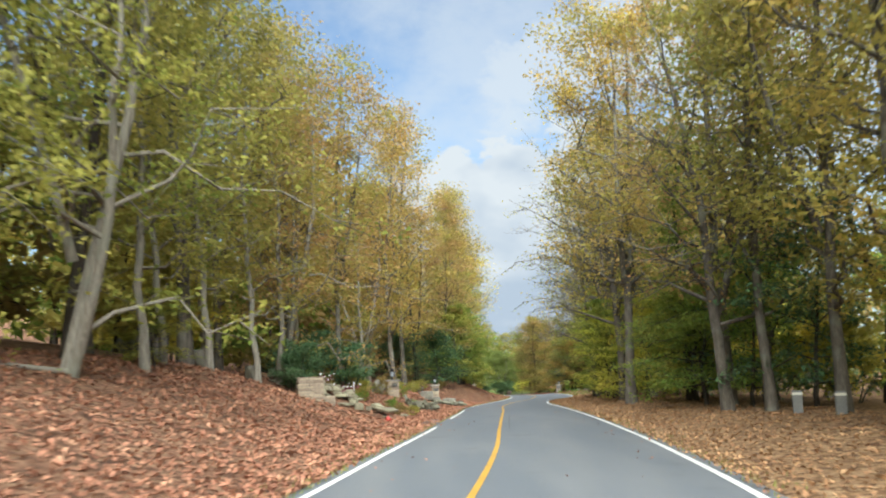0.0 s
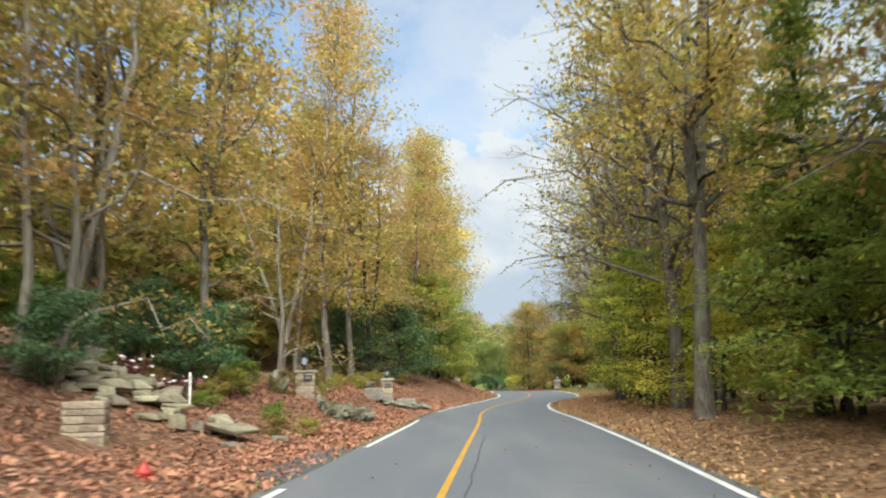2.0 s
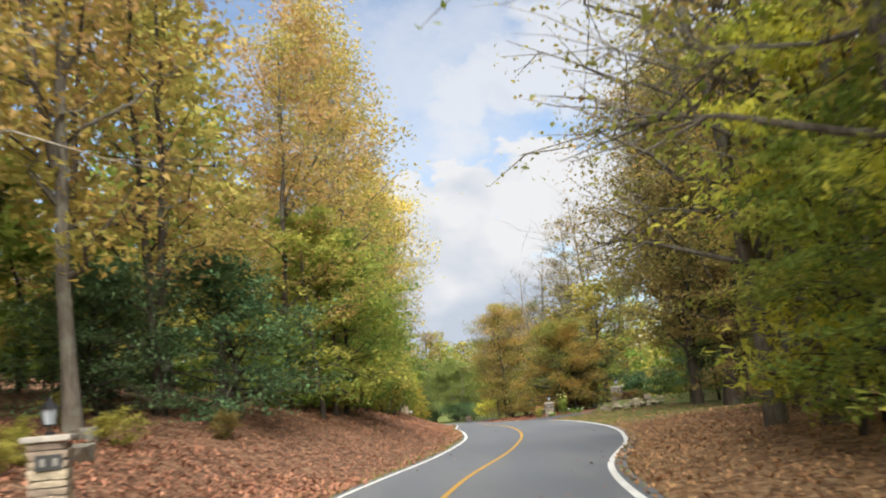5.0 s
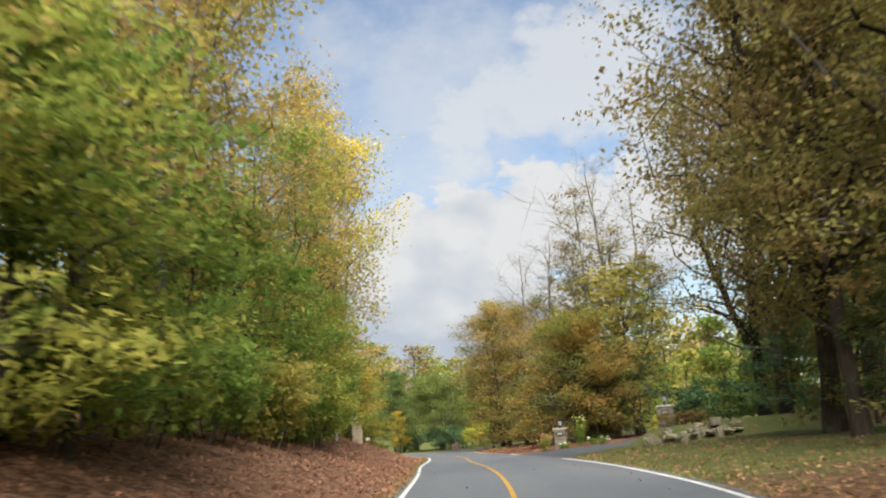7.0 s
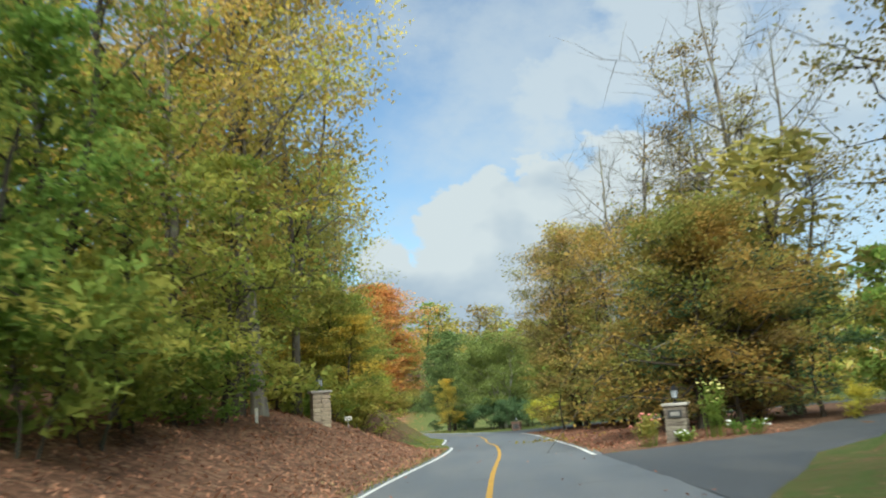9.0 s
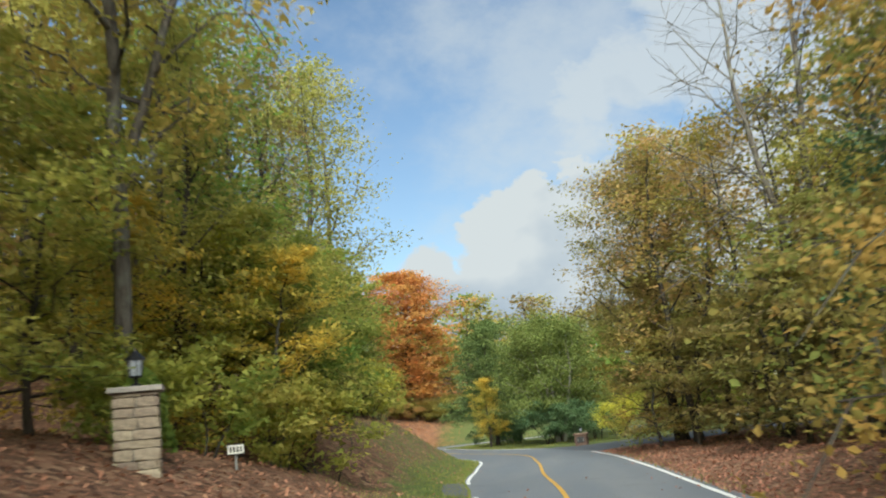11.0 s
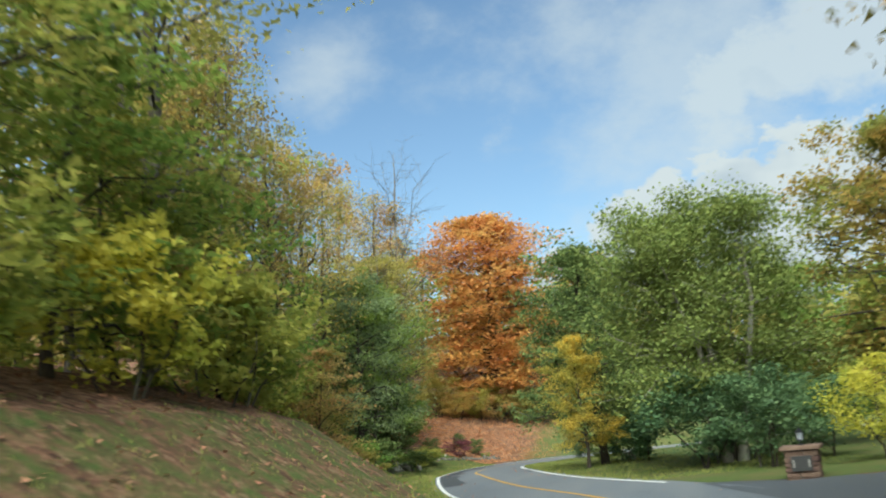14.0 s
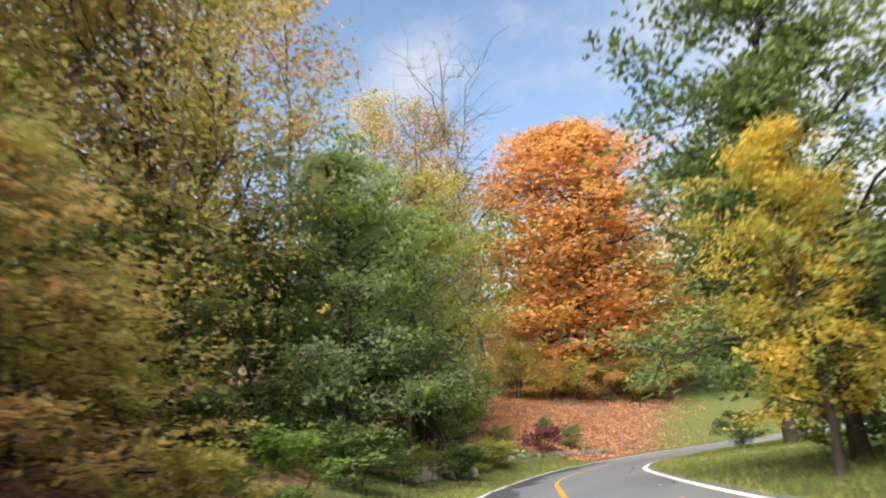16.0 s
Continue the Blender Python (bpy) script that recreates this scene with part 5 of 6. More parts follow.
def rock_mesh(seed, flat=0.6, mat=STONE_GREY, sub=2):
    rng = random.Random(seed)
    bm = bmesh.new()
    bmesh.ops.create_icosphere(bm, subdivisions=sub, radius=0.5)
    o = Vector((rng.uniform(0, 50), rng.uniform(0, 50), rng.uniform(0, 50)))
    for v in bm.verts:
        n = v.co.normalized()
        q = Vector([max(-0.40, min(0.40, c)) for c in v.co])  # knocks the ball into a faceted lump
        v.co = q * (1 + 0.35 * noise.noise(n * 1.7 + o) + 0.12 * noise.noise(n * 5 + o))
        v.co.z *= flat
    me = bpy.data.meshes.new("rock")
    bm.to_mesh(me)
    bm.free()
    me.materials.append(mat)
    return me


def ledge_mesh(seed, flat, mat=STONE_GREY):
    """A broken piece of ledge: sharp faces, slightly worn edges."""
    rng = random.Random(seed)
    bm = bmesh.new()
    for i in range(15):
        a = rng.uniform(0, 6.28)
        q = rng.uniform(0.36, 0.52)
        bm.verts.new((q * math.cos(a), q * math.sin(a) * 0.9, flat * (rng.choice((-0.5, 0.5)) + rng.uniform(-0.12, 0.12))))
    got = bmesh.ops.convex_hull(bm, input=bm.verts)
    bmesh.ops.delete(bm, geom=[e for e in got["geom_interior"] if isinstance(e, bmesh.types.BMVert)], context="VERTS")
    bmesh.ops.dissolve_limit(bm, angle_limit=0.2, verts=bm.verts, edges=bm.edges)
    bmesh.ops.bevel(bm, geom=list(bm.edges), offset=0.025, segments=1, affect="EDGES", profile=0.5)
    bmesh.ops.triangulate(bm, faces=bm.faces)
    me = bpy.data.meshes.new("rock")
    bm.to_mesh(me)
    bm.free()
    me.materials.append(mat)
    return me


ROCKS = [rock_mesh(200, 0.75), ledge_mesh(206, 0.6), ledge_mesh(207, 0.95), ledge_mesh(203, 0.5), ledge_mesh(204, 0.7)]
LEDGES = [ledge_mesh(240 + i, f, STONE_LEDGE) for i, f in enumerate((0.20, 0.28, 0.24, 0.18, 0.30))]
LEDGE_BLOCKS = [ledge_mesh(250, 0.6, STONE_LEDGE), ledge_mesh(251, 0.75, STONE_LEDGE), ledge_mesh(252, 0.5, STONE_LEDGE)]


def rock(x, y, sx, sy, sz, turn, meshes=None, tilt=0.0, sink=0.2, label="grey lichen-spotted boulder half sunk in leaves", lift=0.0):
    me = random.choice(meshes or ROCKS)
    ob = new("boulder" if meshes is not LEDGES else "flat_rock", me)
    zmin = min(v.co.z for v in me.vertices)
    ob.matrix_basis = Matrix.Translation((x, y, land(x, y) + lift - zmin * sz * (1 - sink * 2))) @ pose(0, 0, 0, tilt, tilt * 0.5, turn) @ Matrix.Diagonal((sx, sy, sz, 1))
    return tagged(ob, label, "rock", "rocks beside the road")


random.seed(9)
# first entrance: two low piers, rock garden, marker post, hydrant
stone_pier(-4.5, 31.4, 0.85, 0.75, 0.72, 12, TAN_BLOCKS, "low tan pier of stacked flat stones on the leafy bank", cap=False, seed=3, course=0.08)
stone_pier(-4.75, 37.4, 0.74, 0.7, 0.72, 10, TAN_BLOCKS, "low tan stone pier beside the rock garden", cap=False, seed=4)
GARDEN = "flat weathered ledge stone of the rock garden among leaves"
for i in range(44):
    # tiers of thin slabs, each set back behind the one below
    tier = i % 4
    xx, yy = -7.2 + 3.1 * (i // 4) / 10 + random.uniform(-0.25, 0.25), 39.7 + 0.42 * tier + random.uniform(-0.15, 0.15)
    rock(xx, yy, random.uniform(0.5, 1.0), random.uniform(0.45, 0.7), random.uniform(0.45, 0.8), random.uniform(-30, 30), LEDGES, random.uniform(-13, 13), 0.1, GARDEN, 0.09 * tier)
for xx, yy, sx, sy, sz, tu, ti, up in ((-3.85, 40.1, 0.75, 0.6, 0.6, 10, 6, 0.12), (-3.9, 39.8, 0.5, 0.5, 0.7, 60, 0, 0.0), (-2.95, 40.25, 0.7, 0.5, 0.55, -15, 9, 0.16), (-2.45, 39.0, 0.7, 0.4, 0.3, 5, 3, 0.0), (-3.1, 41.6, 0.5, 0.4, 0.5, 20, 0, 0.0), (-1.9, 41.3, 0.5, 0.35, 0.4, 30, 4, 0.0)):
    rock(xx, yy, sx, sy, sz, tu, LEDGES, ti, 0.1, GARDEN, up)
for xx, yy, sx, sz, tu in ((-3.62, 39.45, 0.5, 0.42, 20), (-3.25, 39.55, 0.4, 0.4, 75), (-3.0, 39.75, 0.36, 0.36, 130), (-5.2, 39.7, 0.45, 0.4, 40), (-6.4, 39.9, 0.5, 0.45, 0)):
    rock(xx, yy, sx, 0.42, sz, tu, LEDGE_BLOCKS, 8, 0.12, "broken grey-tan block of the rock garden")
rock(-2.6, 39.65, 1.25, 0.85, 0.72, 12, [LEDGES[0]], 15, 0.1, "large flat mossy slab tipped towards the road", 0.16)
for xx, yy, s in ((-9.6, 31.0, 1.9), (-10.9, 32.2, 1.5), (-8.6, 32.6, 1.2), (-7.9, 38.5, 1.0), (-7.2, 40.5, 0.9), (-6.6, 43, 0.8)):
    rock(xx, yy, s, s * 0.8, s * 0.85, random.uniform(0, 360), ROCKS, 0, 0.15)


def marker_post(x, y, w, d, h, mat, label, name="marker_post"):
    ob = thing(name, on_land(x, y, random.uniform(-8, 8)), label, "post", "marker posts")
    part("post", box_bm(w, d, h + 0.2, -0.2, 0.01), mat, ob)
    part("band", box_bm(w + 0.006, d + 0.006, 0.07, h * 0.8, 0.004), SIGN_CREAM, ob, "pale band")
    return ob


marker_post(-4.1, 42.1, 0.05, 0.04, 0.78, WHITE_PLASTIC, "thin white plastic marker post beside the rocks")
marker_post(right_of(26, 4.6), 26.2, 0.26, 0.10, 0.62, GREY_POST, "short grey-white wooden post at the wood's edge")
marker_post(right_of(25, 5.2), 24.6, 0.28, 0.10, 0.6, GREY_POST, "short grey-white wooden post at the wood's edge")
marker_post(2.9, 125.9, 0.09, 0.03, 0.42, WHITE_PLASTIC, "small white reflector post on the leaf bank")
marker_post(right_of(131, 3.4), 136, 0.22, 0.10, 0.5, GREY_POST, "short grey post in the leaves by the road")


def hydrant(x, y):
    ob = thing("fire_hydrant", on_land(x, y, 20, 0.15, 0.85), "small red iron hydrant sunk in fallen leaves", "hydrant")
    part("barrel", cyl_bm(0.10, 0.09, 0.38, -0.1), RED_PAINT, ob)
    part("bonnet", cyl_bm(0.12, 0.04, 0.12, 0.28), RED_PAINT, ob)
    part("flange", cyl_bm(0.14, 0.14, 0.035, 0.25), RED_PAINT, ob)
    part("nut", cyl_bm(0.025, 0.025, 0.05, 0.40, 6), RED_PAINT, ob)
    for a in (0, 180):
        bm = cyl_bm(0.05, 0.05, 0.08)
        part("outlet", bm, RED_PAINT, ob, "", pose(0, 0, 0, 0, 0, a) @ Matrix.Translation((0.09, 0, 0.17)) @ pose(0, 0, 0, 0, 90, 0))


hydrant(-1.98, 31.9)

# second entrance: two piers with lanterns, mossy stone heaps
p, top = stone_pier(-3.05, 53.4, 0.68, 0.66, 0.80, 14, TAN_BLOCKS, "square tan stone gate pier with a slab cap", seed=5)
plaque(p, 0.62, 0.3, 0.2, 0.372, 14, [(-0.07, 0.05, 0), (0.02, 0.05, 0), (0.09, 0.04, 0)])
lantern(-3.05, 53.4, land(-3.05, 53.4) + top, 0.95, "black iron lantern with milky glass on a stone pier", 10)
rock(-3.75, 52.2, 0.8, 0.7, 1.35, 30, [ROCKS[0]], 0, 0.12, "upright pale grey boulder beside the gate pier")
MOSSY = [rock_mesh(230, 0.7, STONE_MOSS), ledge_mesh(231, 0.5, STONE_MOSS)]
MOSSY_SLABS = [ledge_mesh(232, 0.24, STONE_MOSS), ledge_mesh(233, 0.3, STONE_MOSS)]
rock(-1.45, 50.7, 0.95, 0.7, 0.95, 15, [MOSSY[1]], 0, 0.12, "large lichened boulder in a heap below the pier")
for i in range(46):
    lean = random.choice((-1, 1)) * random.uniform(15, 60)
    rock(-1.35 + random.uniform(-0.8, 0.8), 50.9 + random.uniform(-0.5, 0.6), random.uniform(0.25, 0.55), random.uniform(0.2, 0.4), random.uniform(0.4, 0.8), random.uniform(-60, 60), MOSSY_SLABS, lean, 0.15, "mossy grey stone in a heap below the pier", 0.30 * random.random())
p, top = stone_pier(-0.8, 65.4, 0.5, 0.48, 1.12, 8, TAN_BLOCKS, "slim tan stone gate pier with a slab cap", seed=6)
plaque(p, 0.86, 0.34, 0.2, 0.262, 8, [(-0.08, 0.06, 0), (0.08, 0.06, 0)])
lantern(-0.8, 65.4, land(-0.8, 65.4) + top, 0.75, "small black lantern on a slim stone pier", 0)
for xx, yy, w, h in ((-1.35, 63.9, 0.95, 0.8), (-0.75, 64.5, 0.8, 0.75), (0.15, 64.6, 1.05, 0.72), (0.85, 64.9, 0.7, 0.6)):
    rock(xx, yy, w, 0.55, h, random.uniform(-12, 12), [ROCKS[1], ROCKS[4]], 0, 0.15, "pale grey boulder at the foot of a low dry wall")
for i in range(18):
    q = i / 17
    rock(-1.8 + 3.0 * q, 63.9 + random.uniform(-0.15, 0.25) + 0.9 * q, random.uniform(0.35, 0.6), random.uniform(0.3, 0.5), random.uniform(0.28, 0.5), random.uniform(-25, 25), MOSSY_SLABS, random.uniform(-14, 14), 0.1, "dark mossy flat stone on a low dry wall", 0.08 + 0.2 * random.random())
# brush among the stones and along the wood's edge
random.seed(31)
for i in range(26):
    yy = random.uniform(42, 76)
    dd = random.uniform(3.6, 7.5)
    plant("leafy", left_of(yy, dd), yy, random.choice(("brown", "olive", "brown", "green")), random.uniform(0.22, 0.42), random.uniform(0.7, 1.0), where="among fallen leaves")
for xx, yy, tn, sc in ((-2.2, 42.2, "brown", 0.28), (-1.6, 43.4, "olive", 0.25), (-2.4, 44.5, "green", 0.3), (-4.4, 47.0, "yellow_green", 0.4), (-5.4, 48.6, "green", 0.45), (-1.9, 51.9, "sage", 0.22), (-5.2, 51.8, "green", 0.5), (-5.8, 53.4, "yellow_green", 0.5)):
    plant("leafy", xx, yy, tn, sc, 0.8, where="among the stones")
for xx, yy, s in ((left_of(70, 4.5), 70, 0.8), (left_of(72.5, 5.6), 72.5, 0.7), (left_of(57, 7), 57, 0.9)):
    rock(xx, yy, s, s * 0.8, s * 0.7, random.uniform(0, 360))

# driveway gate on the other side: two lantern piers, ledge of boulders, flowers
p, top = stone_pier(15.0, 127.1, 0.62, 0.6, 1.02, -18, BROWN_BLOCKS, "brown stone gate pier with a broad cap", seed=7)
plaque(p, 0.8, 0.4, 0.22, 0.325, 0, [(0, 0.26, 0)])
lantern(15.0, 127.1, land(15.0, 127.1) + top, 0.8, "pale lantern on a brown stone pier", 0)
p, top = stone_pier(18.45, 118.0, 0.76, 0.7, 0.92, -22, BROWN_BLOCKS, "tall brown stone gate pier above a rock ledge", seed=8, taper=0.12)
plaque(p, 0.68, 0.34, 0.22, 0.355, 0, [(0, 0.22, 0)])
lantern(18.45, 118.0, land(18.45, 118.0) + top, 0.85, "pale lantern on a brown stone pier", 0)
for i in range(34):
    s = i / 33
    xx, yy = 16.6 + 4.0 * s + random.uniform(-0.3, 0.3), 114.5 + 0.5 * s + random.uniform(-0.4, 0.8)
    rock(xx, yy, random.uniform(0.4, 0.8), random.uniform(0.35, 0.6), random.uniform(0.35, 0.6), random.uniform(-30, 30), LEDGES if i % 2 else LEDGE_BLOCKS, random.uniform(-6, 6), 0.15, "grey ledge rock below the gate pier", 0.2 * (i % 2))


def flower_clump(x, y, r, h, n, mat, tone, label, seed):
    """A clump of stalks and leaves with blossoms at the tips."""
    rng = np.random.default_rng(seed)
    ob = thing("flower_clump", on_land(x, y, 0), label, "flowers", "flower clumps")
    g = Geo()
    tips = []
    for i in range(n):
        a, q = rng.uniform(0, 6.28), r * math.sqrt(rng.uniform(0, 1))
        hh = h * rng.uniform(0.6, 1.05)
        p0 = (q * 0.6 * math.cos(a), q * 0.6 * math.sin(a), -0.03)
        p1 = (q * math.cos(a), q * math.sin(a), hh)
        g.tube([p0, p1], [0.008, 0.004], 3, False)
        tips.append(p1)
    part_mesh("stalk_tuft", g.mesh("stalk_tuft", LEAF["green"], False), ob)
    c = np.array([tips[i] for i in rng.integers(0, n, n * 14)]) * np.array([1, 1, 1]) * rng.uniform(0.35, 1.0, (n * 14, 1)) + rng.normal(0, 0.05, (n * 14, 3))
    c[:, 2] = np.maximum(c[:, 2], 0.03)
    v, f = leaf_cards(rng, c, 0.10, simple=True)
    part_mesh("foliage", fast_mesh("foliage", v, f, LEAF[tone]), ob)
    bm = bmesh.new()
    for t in tips[: max(4, n // 2)]:
        bmesh.ops.create_icosphere(bm, subdivisions=1, radius=rng.uniform(0.035, 0.06), matrix=Matrix.Translation(Vector(t)) @ Matrix.Diagonal((1, 1, 0.6, 1)))
    part("blossom", bm, mat, ob, "blossom heads")
    return ob


flower_clump(-4.5, 42.3, 0.7, 0.55, 30, FLOWER_WHITE, "purple", "maroon border plants with small white flowers among rocks", 8)
flower_clump(-5.6, 42.0, 0.7, 0.6, 30, FLOWER_WHITE, "purple", "maroon border plants with small white flowers among rocks", 9)
flower_clump(14.0, 126.5, 0.45, 0.9, 30, FLOWER_PINK, "olive", "clump of coral-pink flowers beside the pier", 1)
flower_clump(15.1, 126.4, 0.35, 0.3, 16, FLOWER_WHITE, "green", "low white flowers at the foot of the pier", 2)
flower_clump(16.1, 127.2, 0.5, 1.7, 34, FLOWER_YELLOW, "green", "tall pale-yellow flowering bush beside the pier", 3)
flower_clump(17.1, 127.3, 0.7, 0.4, 22, FLOWER_WHITE, "green", "spreading green border plants with white flowers", 4)
plant("leafy", 19.9, 119.4, "green", 0.7, 0.8, where="beside the gate pier")
for xx, yy, tn, sc in ((18.0, 116.9, "brown", 0.32), (18.7, 116.7, "purple", 0.28), (19.4, 116.6, "brown", 0.36), (20.3, 118.6, "dark_green", 0.9), (21.8, 119.2, "dark_green", 1.0), (21.2, 117.2, "forest", 0.7)):
    plant("leafy", xx, yy, tn, sc, 0.8, where="below the gate pier")
plant("leafy", 20.6, 128.6, "yellow", 0.5, 0.9, where="by the driveway")

# pier, clipped cone and number sign on the far side of the bank
p, top = stone_pier(3.55, 132.5, 0.64, 0.62, 1.08, 20, TAN_BLOCKS, "pale tan stone pier among shrubs", seed=9, course=0.14)
lantern(3.55, 132.5, land(3.55, 132.5) + top, 0.85, "grey lantern on a pale stone pier", 0)


def clipped_cone(x, y, h, r, label):
    rng = np.random.default_rng(77)
    ob = thing("clipped_conifer", on_land(x, y), label, "shrub")
    g = Geo()
    g.tube([(0, 0, -0.1), (0, 0, h * 0.8)], [0.05, 0.015], 6)
    part_mesh("trunk", g.mesh("trunk", BARK_DARK), ob)
    n = 4200
    s = rng.uniform(0, 1, n) ** 0.8
    a = rng.uniform(0, 6.28, n)
    q = r * np.sqrt(np.maximum(0.0, 1 - s ** 1.7)) * (0.9 + 0.12 * np.sin(a * 3 + s * 9)) * rng.uniform(0.8, 1.03, n)
    c = np.stack([q * np.cos(a), q * np.sin(a), 0.06 + s * h], 1)
    v, f = leaf_cards(rng, c, 0.075, -0.8, 0.3, simple=True)
    part_mesh("foliage", fast_mesh("foliage", v, f, LEAF["green"]), ob)


clipped_cone(3.2, 133.5, 1.35, 0.5, "small clipped cone-shaped evergreen beside the pier")


def number_sign(x, y, turn):
    ob = thing("house_sign", on_land(x, y, turn), "small cream sign with dark bars on a short post", "sign")
    part("post", box_bm(0.04, 0.04, 0.42, -0.15, 0.004), GREY_POST, ob)
    b = part("board", box_bm(0.30, 0.025, 0.175, 0.26, 0.006), SIGN_DARK, ob, "dark framed board", Matrix.Translation((0, -0.034, 0)))
    part("face", box_bm(0.27, 0.006, 0.145, 0.275, 0.001), SIGN_CREAM, b, "cream face", Matrix.Translation((0, -0.017, 0)))
    for i in range(4):
        part("bar", box_bm(0.036, 0.004, 0.09, 0.302, 0.001), SIGN_DARK, b, "", Matrix.Translation((-0.087 + 0.058 * i, -0.024, 0)))


number_sign(4.1, 135.2, 22)

# brick pier by the second driveway
p, top = stone_pier(11.35, 172.2, 0.66, 0.66, 0.6, -12, BRICK_BLOCKS, "low brown pier with a framed panel beside the driveway", seed=10, course=0.1, slab=STONE_BRICK_SHADE)
plaque(p, 0.34, 0.4, 0.3, 0.36, 0, [(-0.15, 0.04, 0), (0.15, 0.04, 0)])
lantern(11.35, 172.2, land(11.35, 172.2) + top, 0.55, "small grey lantern on a low pier", 0)

# garden at the bend: dark red bush, clipped balls, edging stones, low juniper, rocks
plant("leafy", -6.0, 214.6, "purple", 0.7, 0.7, where="in the bed")
plant("evergreen", -7.3, 212.9, "forest", 0.42, 1.0, where="in the bed")
plant("evergreen", -5.2, 217.0, "forest", 0.44, 1.0, where="in the bed")
plant("evergreen", -6.5, 217.6, "forest", 0.4, 1.0, where="in the bed")
for i in range(22):
    s = i / 21
    rock(-6.9 + 3.2 * s, 211.2 + 6.1 * s + random.uniform(-0.2, 0.2), random.uniform(0.22, 0.42), random.uniform(0.2, 0.3), random.uniform(0.2, 0.34), random.uniform(0, 360), ROCKS, 0, 0.12, "pale edging stone round a garden bed")
flower_clump(-6.6, 212.6, 0.4, 0.25, 24, FLOWER_WHITE, "green", "low white flowers along the garden edge", 5)
flower_clump(-4.6, 216.9, 0.4, 0.25, 24, FLOWER_PINK, "green", "low pink flowers along the garden edge", 6)
for xx, yy, sc, hh, tn in ((-6.0, 202.5, 0.9, 0.5, "forest"), (-6.4, 206.6, 1.0, 0.42, "yellow_green"), (-6.9, 208.4, 0.95, 0.42, "yellow_green"), (-5.9, 198, 0.8, 0.6, "green"), (-4.6, 192, 0.9, 0.7, "forest"), (-3.4, 187, 0.75, 0.8, "green"), (-1.6, 182, 0.6, 0.8, "olive")):
    plant("leafy", xx, yy, tn, sc, hh, where="on the garden bank")
for i in range(14):
    rock(-5.9 + random.uniform(-0.7, 0.5) - 0.05 * i, 198 + i * 0.55, random.uniform(0.35, 0.8), random.uniform(0.3, 0.6), random.uniform(0.3, 0.6), random.uniform(0, 360), ROCKS, 0, 0.15, "tan-grey rock of the garden bank")
flower_clump(-8.4, 206.5, 0.5, 0.7, 24, FLOWER_PINK, "green", "pink and white flowers above the garden rocks", 7)
plant("evergreen", 3.2, 205.8, "dark_green", 0.55, 0.9, where="by the tree trunk")
rock(6.9, 189.3, 0.5, 0.4, 0.55, 20, ROCKS, 0, 0.1, "small grey stone on the lawn")


# ---- fallen leaves and grass blades ----
LITTER = leaf_material("fallen_leaf", even((0.12, 0.058, 0.036), (0.215, 0.104, 0.063), (0.30, 0.153, 0.092), (0.38, 0.235, 0.14)), 0.1, 0.8)


def fallen(name, seed, count, place, size, label, mat=None):
    rng = random.Random(seed)
    nrg = np.random.default_rng(seed)
    pts = []
    while len(pts) < count:
        q = place(rng)
        if q:
            pts.append((q[0], q[1], land(q[0], q[1]) + rng.uniform(0.012, 0.05)))
    v, f = leaf_cards(nrg, np.array(pts), size, 0.0, 0.82, simple=count > 20000)
    tagged(part_mesh(name, fast_mesh(name, v, f, mat or LITTER)), label, "leaves", kind="stuff")


def on_left(rng):
    y = rng.uniform(4, 215)
    if any(a + 1 < y < b - 1 for a, b in DRIVE_LEFT[2:]):
        return None
    d = 0.15 + rng.random() ** 1.35 * 8
    if rng.random() < grass_amount(left_of(y, d), y) * 0.9 or y > 138 and rng.random() < 0.55:
        return None
    return left_of(y, d), y


def on_first_bank(rng):
    y = rng.uniform(6, 74)
    d = 0.2 + rng.random() ** 1.2 * 9
    return left_of(y, d), y


def on_right(rng, y0=4, y1=94):
    y = rng.uniform(y0, y1)
    if any(a - 1 < y < b + 2 for a, b in DRIVE_RIGHT):
        return None
    d = 0.1 + rng.random() ** 1.3 * 6
    if rng.random() < grass_amount(right_of(y, d), y) * 0.9:
        return None
    return right_of(y, d), y


def on_slope(rng):
    x, y = rng.uniform(-12, 0.5), rng.uniform(214, 232)
    if x > left_of(y, 0.6) or rng.random() < grass_amount(x, y):
        return None
    return x, y


def on_road(rng):
    y = rng.uniform(4, 200)
    u = (rng.choice((-along(WL, y), along(WR, y))) + rng.gauss(0, 0.5)) if rng.random() < 0.8 else rng.uniform(-2, 3)
    return along(XC, y) + u, y


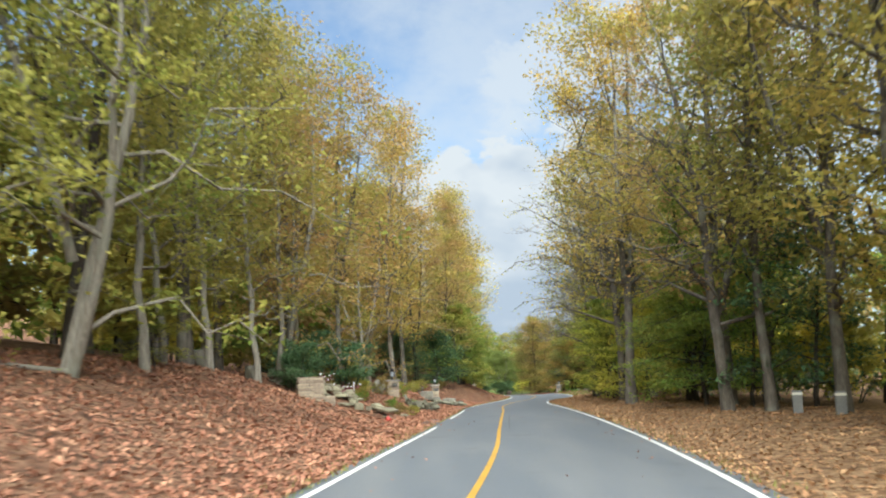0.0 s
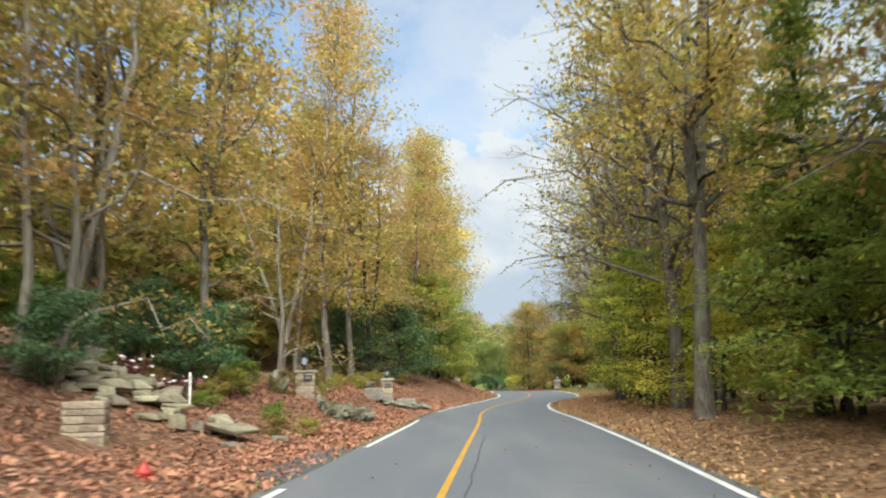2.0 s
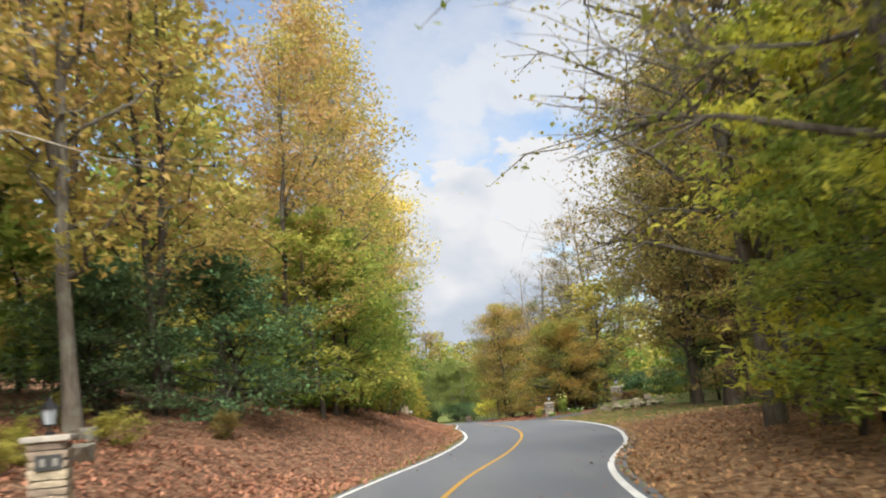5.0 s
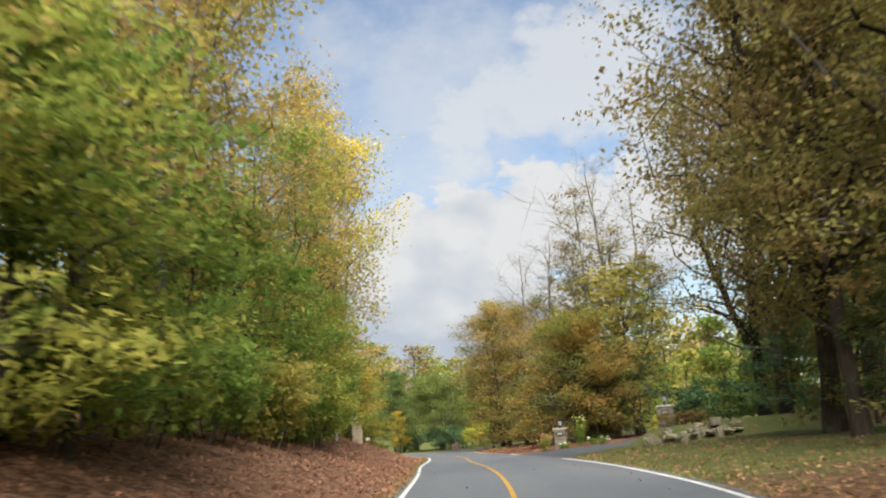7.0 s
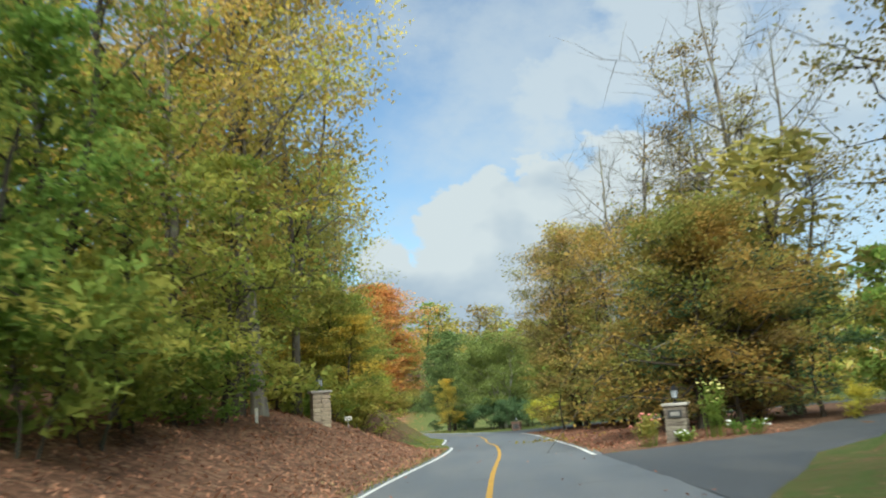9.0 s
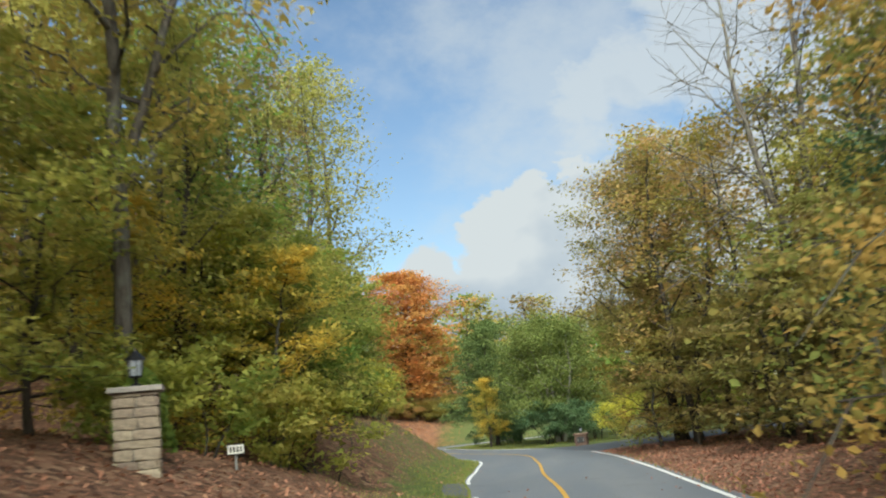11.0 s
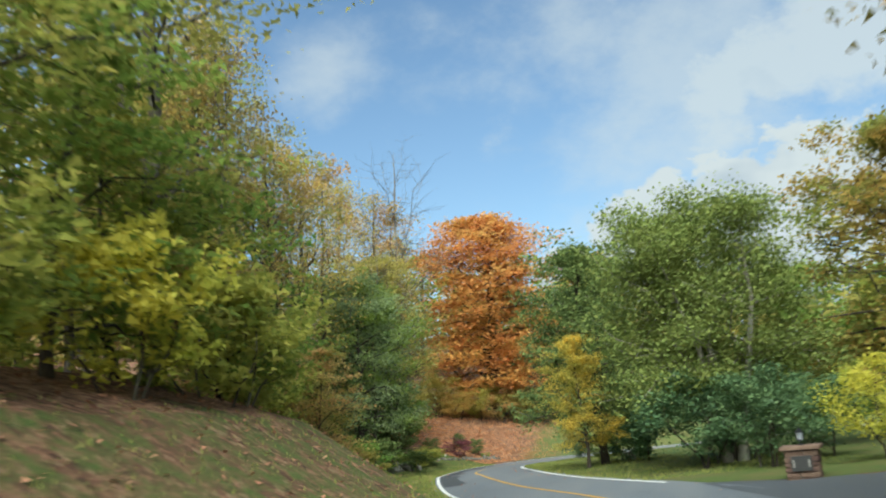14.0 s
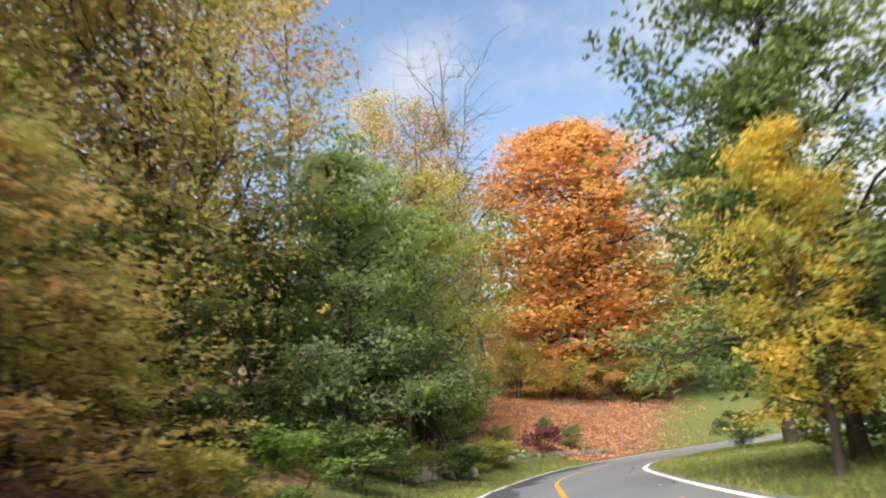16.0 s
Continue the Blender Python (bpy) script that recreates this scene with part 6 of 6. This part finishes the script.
fallen("fallen_leaves", 1, 40000, on_left, 0.09, "curled russet leaves lying thick on the bank")
LITTER_TAN = leaf_material("fallen_leaf_tan", even((0.145, 0.075, 0.04), (0.245, 0.138, 0.07), (0.33, 0.20, 0.10), (0.40, 0.275, 0.145)), 0.1, 0.8)
fallen("fallen_leaves", 6, 9000, lambda rng: on_right(rng, 94, 172), 0.08, "brown leaves scattered over the grassy verge")
fallen("fallen_leaves", 2, 17000, on_right, 0.09, "curled tan and russet leaves on the verge", LITTER_TAN)
fallen("fallen_leaves", 5, 30000, on_first_bank, 0.11, "thick drift of pinkish-brown oak leaves on the bank")
fallen("fallen_leaves", 3, 19000, on_slope, 0.10, "orange leaves covering the slope below the maple", leaf_material("fallen_leaf_orange", even((0.24, 0.10, 0.04), (0.36, 0.17, 0.07), (0.46, 0.24, 0.10), (0.52, 0.32, 0.15)), 0.1, 0.8))
fallen("fallen_leaves", 4, 420, on_road, 0.075, "scattered dry leaves on the asphalt")

GRASS = leaf_material("grass_blade", even((0.07, 0.10, 0.025), (0.13, 0.16, 0.04), (0.20, 0.20, 0.055), (0.28, 0.25, 0.09)), 0.3, 0.7)


def grass_blades(seed, count):
    rng = random.Random(seed)
    verts, faces = [], []
    while len(faces) < count:
        y = rng.uniform(4, 214)
        if rng.random() < 0.5:
            x = left_of(y, 0.12 + rng.random() ** 1.5 * 4.5)
        else:
            x = right_of(y, 0.12 + rng.random() ** 1.5 * 5.5)
        if rng.random() > grass_amount(x, y) ** 1.5 or any(a - 2 < y < b + 2 and x > along(XC, y) for a, b in DRIVE_RIGHT):
            continue
        z = land(x, y) - 0.01
        a, h, w = rng.uniform(0, 6.28), rng.uniform(0.04, 0.11), rng.uniform(0.006, 0.014)
        ca, sa = math.cos(a), math.sin(a)
        k = rng.uniform(-0.06, 0.06)
        b = len(verts)
        verts += [(x - ca * w, y - sa * w, z), (x + ca * w, y + sa * w, z), (x + sa * k, y - ca * k, z + h)]
        faces.append((b, b + 1, b + 2))
    tagged(part_mesh("grass", fast_mesh("grass", verts, faces, GRASS)), "rough yellow-green grass along the verges", "grass", kind="stuff")


grass_blades(8, 48000)

for ob in list(PROTO.values()):
    for c in list(ob.children):
        bpy.data.objects.remove(c)
    bpy.data.objects.remove(ob)
